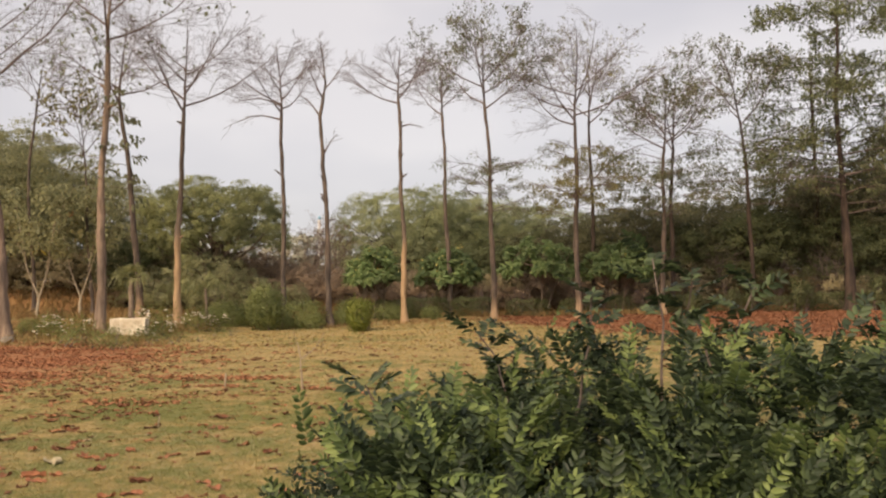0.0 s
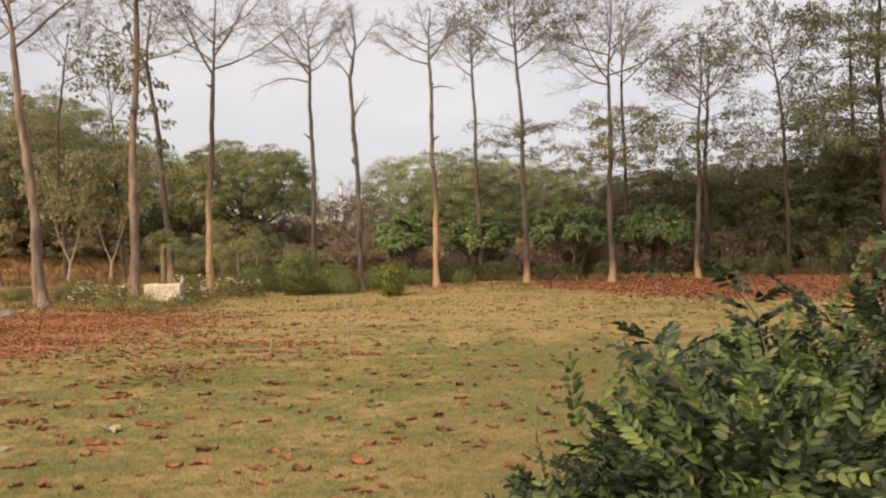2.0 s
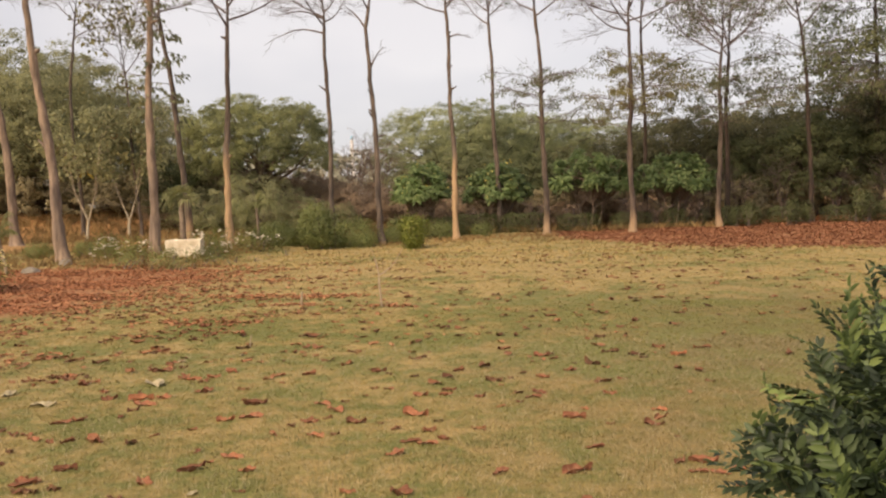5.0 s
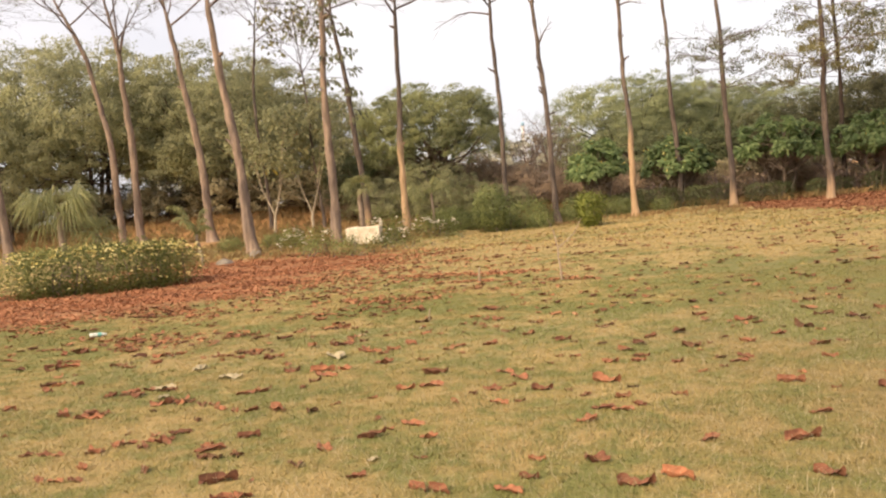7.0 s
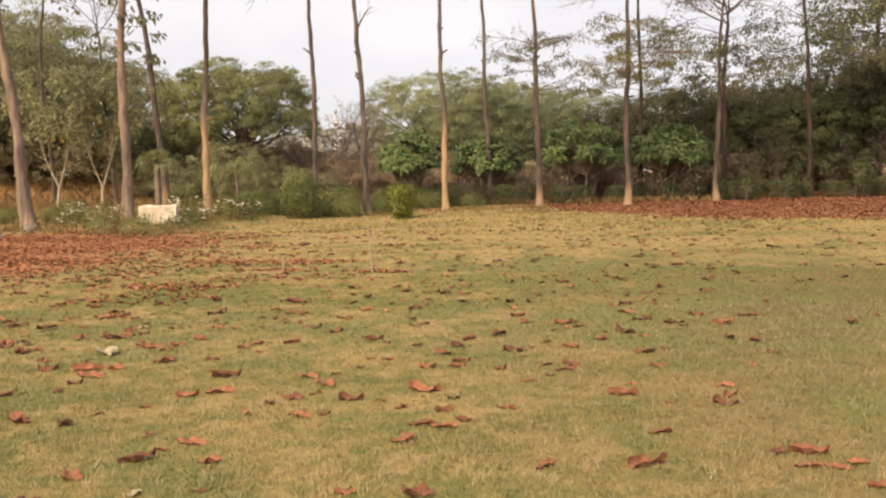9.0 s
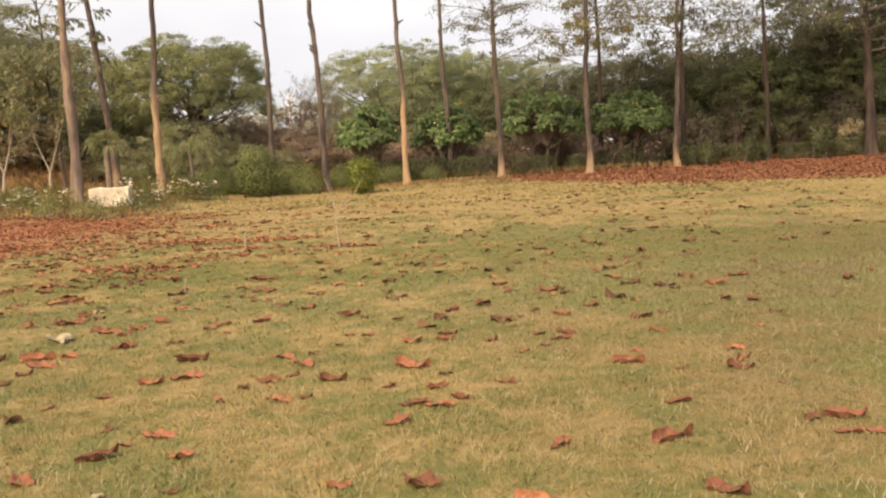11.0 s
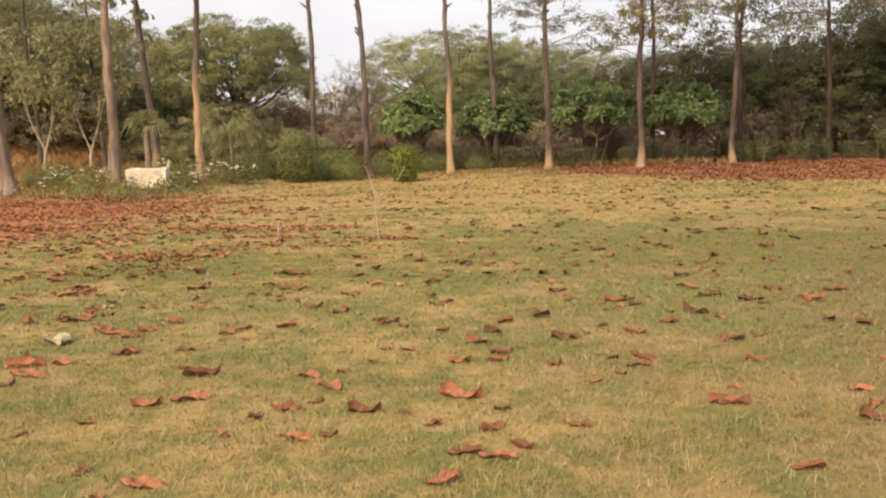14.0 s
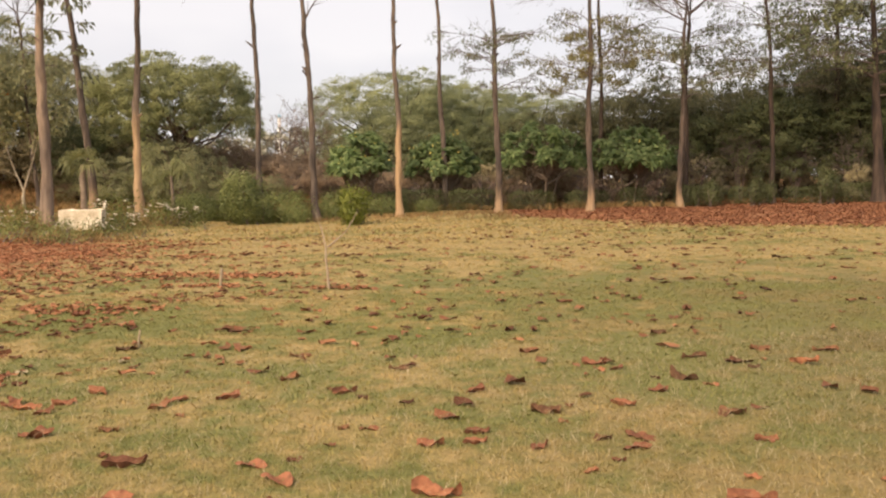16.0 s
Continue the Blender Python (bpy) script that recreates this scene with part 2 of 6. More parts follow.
# the last tone is the east lawn's shade, put into the colour
STRAW, OLIVE, GREEN, EAST_SHADE = (0.318, 0.239, 0.104), (0.232, 0.19, 0.07), (0.156, 0.158, 0.051), (0.150, 0.117, 0.052)


def ramp_fac(nt, value, low, high):
    m = nt.nodes.new("ShaderNodeMapRange")
    m.inputs["From Min"].default_value, m.inputs["From Max"].default_value = low, high
    nt.links.new(value, m.inputs["Value"])
    return m.outputs["Result"]


def lawn_colour(nt, position):
    """Patches of straw and green over the lawn, from the place alone."""
    broad = noise_of(nt, 0.22, 3.0, position, (1.0, 1.6, 1.0))
    mid = noise_of(nt, 1.1, 4.0, position)
    m = nt.nodes.new("ShaderNodeMath")
    m.operation = "MULTIPLY_ADD"
    m.inputs[1].default_value, m.inputs[2].default_value = 0.8, -0.125
    nt.links.new(mid.outputs["Fac"], m.inputs[0])
    s = nt.nodes.new("ShaderNodeMath")
    s.operation = "MULTIPLY_ADD"
    s.inputs[1].default_value = 0.55
    nt.links.new(broad.outputs["Fac"], s.inputs[0])
    nt.links.new(m.outputs[0], s.inputs[2])
    small = noise_of(nt, 5.5, 3.0, position)
    spread = nt.nodes.new("ShaderNodeMath")
    spread.operation = "MULTIPLY_ADD"
    spread.inputs[1].default_value, spread.inputs[2].default_value = 0.55, -0.275
    nt.links.new(small.outputs["Fac"], spread.inputs[0])
    total = nt.nodes.new("ShaderNodeMath")
    nt.links.new(s.outputs[0], total.inputs[0])
    nt.links.new(spread.outputs[0], total.inputs[1])
    s = total
    # the edges of the patches wander by a few metres
    wander = noise_of(nt, 0.33, 3.0, position)
    centred = nt.nodes.new("ShaderNodeVectorMath")
    centred.operation = "MULTIPLY_ADD"
    centred.inputs[1].default_value, centred.inputs[2].default_value = (7.0, 11.0, 0.0), (-3.5, -5.5, 0.0)
    nt.links.new(wander.outputs["Color"], centred.inputs[0])
    moved = nt.nodes.new("ShaderNodeVectorMath")
    nt.links.new(position, moved.inputs[0])
    nt.links.new(centred.outputs[0], moved.inputs[1])
    sep = nt.nodes.new("ShaderNodeSeparateXYZ")
    nt.links.new(moved.outputs[0], sep.inputs[0])
    # towards the east the tone turns greener and darker, for the dimmer light there
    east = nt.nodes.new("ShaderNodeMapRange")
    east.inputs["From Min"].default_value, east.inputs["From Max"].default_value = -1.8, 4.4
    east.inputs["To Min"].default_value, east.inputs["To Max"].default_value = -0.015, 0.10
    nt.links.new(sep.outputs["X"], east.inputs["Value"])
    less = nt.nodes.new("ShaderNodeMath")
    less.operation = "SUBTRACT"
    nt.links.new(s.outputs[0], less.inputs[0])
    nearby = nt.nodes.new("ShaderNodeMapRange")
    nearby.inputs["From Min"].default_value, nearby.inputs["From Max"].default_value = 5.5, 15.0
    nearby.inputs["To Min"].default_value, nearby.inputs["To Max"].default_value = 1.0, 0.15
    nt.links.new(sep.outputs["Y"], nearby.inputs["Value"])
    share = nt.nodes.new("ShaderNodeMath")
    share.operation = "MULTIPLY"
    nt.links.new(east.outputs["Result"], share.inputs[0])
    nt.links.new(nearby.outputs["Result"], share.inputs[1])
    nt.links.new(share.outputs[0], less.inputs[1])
    # greener turf near the path's west side
    west, low = nt.nodes.new("ShaderNodeMapRange"), nt.nodes.new("ShaderNodeMapRange")
    west.inputs["From Min"].default_value, west.inputs["From Max"].default_value = -0.5, -3.5
    west.inputs["To Min"].default_value, west.inputs["To Max"].default_value = 0.03, 0.15
    low.inputs["From Min"].default_value, low.inputs["From Max"].default_value = 3.6, 1.6
    nt.links.new(sep.outputs["X"], west.inputs["Value"])
    nt.links.new(sep.outputs["Y"], low.inputs["Value"])
    both = nt.nodes.new("ShaderNodeMath")
    both.operation = "MULTIPLY"
    nt.links.new(west.outputs["Result"], both.inputs[0])
    nt.links.new(low.outputs["Result"], both.inputs[1])
    west_green = nt.nodes.new("ShaderNodeMath")
    west_green.operation = "SUBTRACT"
    nt.links.new(less.outputs[0], west_green.inputs[0])
    nt.links.new(both.outputs[0], west_green.inputs[1])
    less = west_green
    for y0, y1, amount in ((4.5, 1.0, -0.045), (4.0, 7.0, 0.085), (9.5, 15.5, -0.15)):
        band = nt.nodes.new("ShaderNodeMapRange")
        band.inputs["From Min"].default_value, band.inputs["From Max"].default_value = y0, y1
        band.inputs["To Min"].default_value, band.inputs["To Max"].default_value = 0.0, amount
        nt.links.new(sep.outputs["Y"], band.inputs["Value"])
        s = nt.nodes.new("ShaderNodeMath")
        s.operation = "SUBTRACT"
        nt.links.new(less.outputs[0], s.inputs[0])
        nt.links.new(band.outputs["Result"], s.inputs[1])
        less = s
    r = ramp_of(nt, [(0.43, GREEN), (0.53, OLIVE), (0.64, STRAW)])
    nt.links.new(s.outputs[0], r.inputs["Fac"])
    # shade over the east lawn, put into the colour as a dark brown tint
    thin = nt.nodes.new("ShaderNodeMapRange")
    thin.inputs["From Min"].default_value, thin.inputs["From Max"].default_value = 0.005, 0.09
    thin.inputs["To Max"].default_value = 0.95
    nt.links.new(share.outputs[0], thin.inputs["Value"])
    # share of the painted shade, broken up by noise
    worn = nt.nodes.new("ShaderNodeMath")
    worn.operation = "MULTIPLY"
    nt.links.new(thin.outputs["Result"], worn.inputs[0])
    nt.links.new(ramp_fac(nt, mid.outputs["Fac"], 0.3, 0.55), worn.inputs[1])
    return mix_of(nt, worn.outputs[0], r.outputs["Color"], EAST_SHADE)


def ground_material():
    m, nt, bsdf = nodes_of("lawn_and_soil", 0.95)
    geo = nt.nodes.new("ShaderNodeNewGeometry")
    pos = geo.outputs["Position"]
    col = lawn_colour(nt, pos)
    fine = noise_of(nt, 28.0, 4.0, pos, (1.0, 0.6, 1.0), 0.7)
    tone = ramp_of(nt, [(0.3, (0.68, 0.68, 0.66)), (0.7, (1.22, 1.2, 1.15))])
    nt.links.new(fine.outputs["Fac"], tone.inputs["Fac"])
    col = mix_of(nt, 1.0, col, tone.outputs["Color"], "MULTIPLY")
    for name, a, b, sc in (("soil", (0.26, 0.14, 0.06), (0.43, 0.235, 0.10), 2.5), ("litter", (0.22, 0.10, 0.048), (0.37, 0.18, 0.085), 9.0)):
        at = nt.nodes.new("ShaderNodeAttribute")
        at.attribute_name = name
        n = noise_of(nt, sc, 4.0, pos, None, 0.7)
        k = nt.nodes.new("ShaderNodeMath")
        k.operation = "MULTIPLY_ADD"
        k.inputs[1].default_value = 1.9
        nt.links.new(at.outputs["Fac"], k.inputs[0])
        off = nt.nodes.new("ShaderNodeMath")
        off.operation = "MULTIPLY_ADD"
        off.inputs[1].default_value, off.inputs[2].default_value = 2.4, -2.05
        nt.links.new(n.outputs["Fac"], off.inputs[0])
        nt.links.new(off.outputs[0], k.inputs[2])
        k.use_clamp = True
        r = ramp_of(nt, [(0.35, a), (0.65, b)])
        n2 = noise_of(nt, sc * 5, 3.0, pos)
        nt.links.new(n2.outputs["Fac"], r.inputs["Fac"])
        col = mix_of(nt, k.outputs[0], col, r.outputs["Color"])
    nt.links.new(col, bsdf.inputs["Base Color"])
    bump_of(nt, bsdf, fine.outputs["Fac"], 0.6, 0.03)
    return m


def grass_material():
    m, nt, bsdf = nodes_of("grass_blades", 0.7)
    geo = nt.nodes.new("ShaderNodeNewGeometry")
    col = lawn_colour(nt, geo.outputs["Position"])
    r = ramp_of(nt, [(0.0, (0.88, 0.92, 0.85)), (0.6, (1.12, 1.12, 1.07)), (1.0, (1.6, 1.5, 1.4))])
    nt.links.new(geo.outputs["Random Per Island"], r.inputs["Fac"])
    nt.links.new(mix_of(nt, 1.0, col, r.outputs["Color"], "MULTIPLY"), bsdf.inputs["Base Color"])
    return m


M_GROUND, M_GRASS = ground_material(), grass_material()
M_BARK = bark_material("bark_grey_brown", (0.07, 0.056, 0.049), (0.175, 0.14, 0.118))
M_BARK_LEFT = bark_material("bark_tan", (0.14, 0.105, 0.085), (0.30, 0.23, 0.18))
M_BARK_BARE = bark_material("bark_peeled", (0.072, 0.057, 0.049), (0.18, 0.142, 0.117), (0.46, 0.31, 0.18), 3.6)
M_BARK_FOOT = bark_material("bark_peeled_foot", (0.055, 0.044, 0.038), (0.145, 0.114, 0.096), (0.36, 0.25, 0.155), 1.3, 1.6)
M_BARK_DARK = bark_material("bark_dark", (0.032, 0.025, 0.022), (0.085, 0.062, 0.05))
M_TWIG = plain_material("twigs", (0.12, 0.09, 0.08), (0.23, 0.18, 0.16), 3.0, 0.9)
M_PALE_STEM = plain_material("pale_stem", (0.34, 0.28, 0.20), (0.52, 0.44, 0.33), 5.0, 0.85)
M_STEM_TAN = plain_material("tan_stem", (0.30, 0.23, 0.165), (0.42, 0.33, 0.24), 8.0, 0.85)
M_STEM_STAKE = plain_material("weathered_stake", (0.27, 0.21, 0.14), (0.40, 0.32, 0.22), 8.0, 0.9)
M_STEM_GREY = plain_material("grey_stem", (0.16, 0.12, 0.09), (0.27, 0.21, 0.16), 5.0, 0.85)
M_LEAF_TALL = leaf_material("leaf_tall_tree", (0.16, 0.175, 0.105), (0.225, 0.24, 0.145), (0.30, 0.31, 0.19), through=0.58)
M_LEAF_BIG = leaf_material("leaf_big_tree", (0.125, 0.15, 0.075), (0.19, 0.215, 0.11), (0.27, 0.295, 0.155), through=0.48)
M_LEAF_BROWNISH = leaf_material("leaf_brownish", (0.19, 0.185, 0.085), (0.275, 0.26, 0.12), (0.37, 0.335, 0.155), through=0.48)
M_LEAF_NEEM = leaf_material("leaf_neem", (0.32, 0.35, 0.18), (0.41, 0.435, 0.225), (0.48, 0.505, 0.265), through=0.55)
M_LEAF_DARK = leaf_material("leaf_dark_wood", (0.088, 0.09, 0.05), (0.14, 0.142, 0.078), (0.205, 0.203, 0.11), through=0.45)
M_LEAF_OLIVE = leaf_material("leaf_olive_wood", (0.29, 0.305, 0.175), (0.375, 0.385, 0.222), (0.44, 0.448, 0.262), through=0.53)
M_LEAF_UNDER = leaf_material("leaf_undergrowth", (0.26, 0.225, 0.145), (0.36, 0.32, 0.205), (0.45, 0.405, 0.255), through=0.48)
M_LEAF_ACACIA = leaf_material("leaf_acacia", (0.28, 0.32, 0.175), (0.36, 0.40, 0.225), (0.43, 0.465, 0.275), through=0.5)
M_LEAF_PLUMERIA = leaf_material("leaf_plumeria", (0.15, 0.225, 0.095), (0.235, 0.325, 0.14), (0.34, 0.42, 0.19), through=0.45)
M_LEAF_HEDGE = leaf_material("leaf_hedge", (0.11, 0.13, 0.042), (0.18, 0.205, 0.065), (0.26, 0.285, 0.10))
M_LEAF_TOPIARY = leaf_material("leaf_topiary", (0.17, 0.21, 0.045), (0.27, 0.31, 0.065), (0.40, 0.43, 0.11))
M_LEAF_PALM = leaf_material("leaf_palm", (0.17, 0.19, 0.085), (0.26, 0.28, 0.13), (0.38, 0.385, 0.19))
M_LEAF_BUSH = leaf_material("leaf_near_bush", (0.020, 0.032, 0.018), (0.047, 0.07, 0.036), (0.12, 0.165, 0.075), 0.5, 0.2, 3.0)
M_LEAF_YOUNG = leaf_material("leaf_young", (0.075, 0.115, 0.04), (0.14, 0.195, 0.065), (0.24, 0.305, 0.105), 0.45, 0.3, 3.0)
M_LEAF_WOOD = leaf_material("leaf_wood_edge", (0.10, 0.122, 0.058), (0.155, 0.18, 0.085), (0.225, 0.245, 0.12))
M_LEAF_BED = leaf_material("leaf_bed_bush", (0.165, 0.198, 0.077), (0.25, 0.288, 0.108), (0.345, 0.38, 0.155))
M_SCRUB = leaf_material("dry_scrub", (0.28, 0.205, 0.15), (0.345, 0.26, 0.19), (0.41, 0.32, 0.235), 0.9, 0.3)
# distance haze is put into this leaf colour: pale and greyish
M_LEAF_HAZY = leaf_material("leaf_far_haze", (0.27, 0.28, 0.22), (0.34, 0.345, 0.28), (0.42, 0.42, 0.35), 0.8, 0.1)
M_FLOWER_HEDGE = plain_material("pale_yellow_petal", (0.80, 0.66, 0.20), (0.88, 0.80, 0.42), 6.0, 0.6)
M_FLOWER_Y = plain_material("yellow_petal", (0.62, 0.48, 0.10), (0.75, 0.62, 0.20), 6.0, 0.6)
M_FLOWER_W = plain_material("white_petal", (0.72, 0.64, 0.54), (0.85, 0.78, 0.68), 6.0, 0.6)
M_LITTER = litter_material("fallen_leaf", [(0.0, (0.15, 0.07, 0.044)), (0.3, (0.235, 0.104, 0.062)), (0.7, (0.315, 0.138, 0.08)), (1.0, (0.42, 0.18, 0.095))])
M_LITTER_DARK = litter_material("fallen_leaf_dark", [(0.0, (0.10, 0.057, 0.034)), (0.5, (0.175, 0.09, 0.05)), (1.0, (0.26, 0.125, 0.066))])
M_LITTER_CARPET = litter_material("fallen_leaf_carpet", [(0.0, (0.22, 0.098, 0.056)), (0.3, (0.34, 0.15, 0.08)), (0.7, (0.45, 0.205, 0.105)), (1.0, (0.55, 0.285, 0.155))])
M_LITTER_BAND = litter_material("fallen_leaf_band", [(0.0, (0.15, 0.07, 0.042)), (0.3, (0.24, 0.11, 0.062)), (0.7, (0.33, 0.15, 0.08)), (1.0, (0.42, 0.21, 0.115))])
M_LITTER_BROWN = litter_material("fallen_leaf_brown", [(0.0, (0.095, 0.045, 0.028)), (0.3, (0.17, 0.078, 0.045)), (0.7, (0.25, 0.113, 0.062)), (1.0, (0.34, 0.165, 0.086))])
M_STONE = plain_material("stained_plaster", (0.50, 0.41, 0.29), (0.84, 0.76, 0.61), 3.2, 0.85)
M_ROCK = plain_material("grey_rock", (0.17, 0.145, 0.115), (0.30, 0.26, 0.21), 3.0, 0.9)
M_MAST = plain_material("white_steel", (0.70, 0.70, 0.70), (0.82, 0.82, 0.82), 1.0, 0.5)
M_BLUE = plain_material("blue_paint", (0.22, 0.40, 0.56), (0.28, 0.47, 0.62), 1.0, 0.5)
M_PLASTIC = plain_material("plastic_wrap", (0.45, 0.48, 0.45), (0.60, 0.62, 0.58), 20.0, 0.35)
M_TEAL = plain_material("teal_label", (0.12, 0.36, 0.31), (0.18, 0.44, 0.38), 20.0, 0.4)

# ---- ground ----


def ground_z(x, y):
    x, y = np.asarray(x, float), np.asarray(y, float)
    z = 0.30 * smooth(20, 26, y) * smooth(-5, -10, x) + 0.07 * smooth(25, 32, y)
    z = z + 0.35 * smooth(0.3, -4, y)
    z = z + 1.5 * smooth(34, 45, y) * smooth(3, -6, x) + 0.5 * smooth(38, 50, y) * smooth(-3, 5, x)
    z = z + 0.025 * np.sin(x * 0.9 + 1.3 * np.sin(y * 0.5)) * smooth(6, 12, y) + 0.015 * np.sin(y * 1.4 + x * 0.3) * smooth(6, 12, y)
    return float(z) if z.ndim == 0 else z


def litter_amount(x, y):
    """How thick the fallen leaves lie: under the trees on either side of the lawn."""
    edge = np.interp(y, [7.5, 8.9, 10.6, 12.7, 17.7, 21, 24], [-13, -10.2, -8.2, -6.4, -5.8, -6.2, -8])
    left = smooth(-2.6, 2.6, edge - x) * (1 - smooth(20.5, 24.0, y)) * smooth(-17, -14, x)
    front = np.interp(x, [2, 5, 6.2, 7.8, 9.6, 11.6, 25, 40], [33.0, 28.2, 25.6, 23.2, 21.8, 21.0, 19.5, 19])
    right = smooth(-1.0, 3.5, y - front) * smooth(2, 6, x) * (1 - smooth(37, 40, y - 0.35 * (x - 8)))
    return np.clip(left + right, 0, 1)


def build_ground():
    xs = np.concatenate([-np.geomspace(1600, 46, 14), np.arange(-44, 44.1, 0.55), np.geomspace(46, 1600, 14)])
    ys = np.concatenate([-np.geomspace(800, 14, 10), np.arange(-12, 56.1, 0.55), np.geomspace(58, 2500, 18)])
    gx, gy = np.meshgrid(xs, ys)
    x, y = gx.ravel(), gy.ravel()
    v = np.stack([x, y, ground_z(x, y)], 1)
    nx = len(xs)
    k = (np.arange(len(ys) - 1)[:, None] * nx + np.arange(nx - 1)[None]).ravel()
    me = quad_mesh("ground", v, np.stack([k, k + 1, k + nx + 1, k + nx], 1), M_GROUND)
    soil = 0.85 * smooth(24.5, 29, y) * smooth(-8.6, -10.6, x) * (1 - smooth(32, 34, y)) + smooth(32.5, 36, y + 0.0 * x) * smooth(-1, -6, x) + smooth(35, 39, y - 0.25 * np.maximum(x - 4, 0)) * smooth(-6, -1, x)
    for name, values in (("soil", np.clip(soil, 0, 1)), ("litter", litter_amount(x, y))):
        a = me.attributes.new(name, "FLOAT", "POINT")
        a.data.foreach_set("value", values.astype(np.float32))
    return tagged(new("ground", me), "dry straw and green lawn with bare soil under the trees", "ground", kind="structure")


build_ground()

# ---- tall trees at the lawn's far edge ----


def bowed(a, b, bow, n, wobble, r):
    """A line from a to b that sags by bow (metres) and wavers."""
    a, b = np.asarray(a, float), np.asarray(b, float)
    u = np.linspace(0, 1, n)[:, None]
    p = a + (b - a) * u
    p[:, 2] -= bow * np.sin(np.pi * u[:, 0])
    p[1:] += r.normal(0, wobble, (n - 1, 3)) * u[1:]
    return p


def along(p, u):
    f = u * (len(p) - 1)
    i = min(int(f), len(p) - 2)
    return p[i] + (p[i + 1] - p[i]) * (f - i)


def splay(main, angle, r, flat, up):
    """A way that leaves main at the angle given (radians)."""
    side = r.normal(0, 1, 3) * np.array([1, 1, flat])
    side = unit(side - main * (side @ main))
    return unit(main * np.cos(angle) + side * np.sin(angle) + np.array([0, 0, up]))


def limb(tubes, a, b, radius, r, branches, spots, twigs=10, bow=0.3, up=0.05, flat=0.5, length=0.52, lift=0.62):
    """One limb from a to b that forks into branches and these into twigs; spots collects places for leaves."""
    p = bowed(a, b, bow, 7, 0.035 * np.linalg.norm(np.subtract(b, a)) / 3, r)
    tubes.add(p, np.linspace(radius, radius * 0.16, 7), 6)
    span = np.linalg.norm(p[-1] - p[0])
    for k in range(branches):
        u = 0.22 + 0.78 * (k + r.uniform(0, 1)) / branches
        s = along(p, u)
        main = unit(along(p, min(u + 0.15, 1.0)) - along(p, u - 0.15))
        d = unit(splay(main, r.normal(0.72, 0.17), r, flat, up) * np.array([1, 1, lift]))
        ln = span * length * r.uniform(0.6, 1.1) * (1.2 - 0.7 * u)
        q = bowed(s, s + d * ln, 0.05 * ln * r.uniform(-1, 1), 5, 0.035 * ln, r)
        tubes.add(q, np.linspace(max(radius * 0.26 * (1.1 - 0.6 * u), 0.008), 0.004, 5), 4)
        for j in range(twigs):
            w = 0.15 + 0.85 * (j + r.uniform(0, 1)) / twigs
            s2 = along(q, w)
            d2 = unit(splay(d, r.normal(0.6, 0.2), r, flat + 0.2, up * 0.8) * np.array([1, 1, 0.5 + 0.5 * lift]))
            l2 = max(ln * r.uniform(0.3, 0.6) * (1.15 - 0.5 * w), 0.12)
            q2 = bowed(s2, s2 + d2 * l2, 0.04 * l2 * r.uniform(-1, 1), 3, 0.05 * l2, r)
            tubes.add(q2, [0.0040, 0.0032, 0.0025], 3)
            spots += [q2[1], q2[2], 0.5 * (q2[1] + q2[2])]
            if l2 > 0.3:
                for m in range(2):
                    s3 = along(q2, r.uniform(0.3, 0.9))
                    q3 = s3 + splay(d2, r.normal(0.6, 0.2), r, 0.8, up * 0.5) * l2 * r.uniform(0.3, 0.55)
                    tubes.add([s3, q3], [0.0028, 0.0022], 3)
                    spots.append(q3)


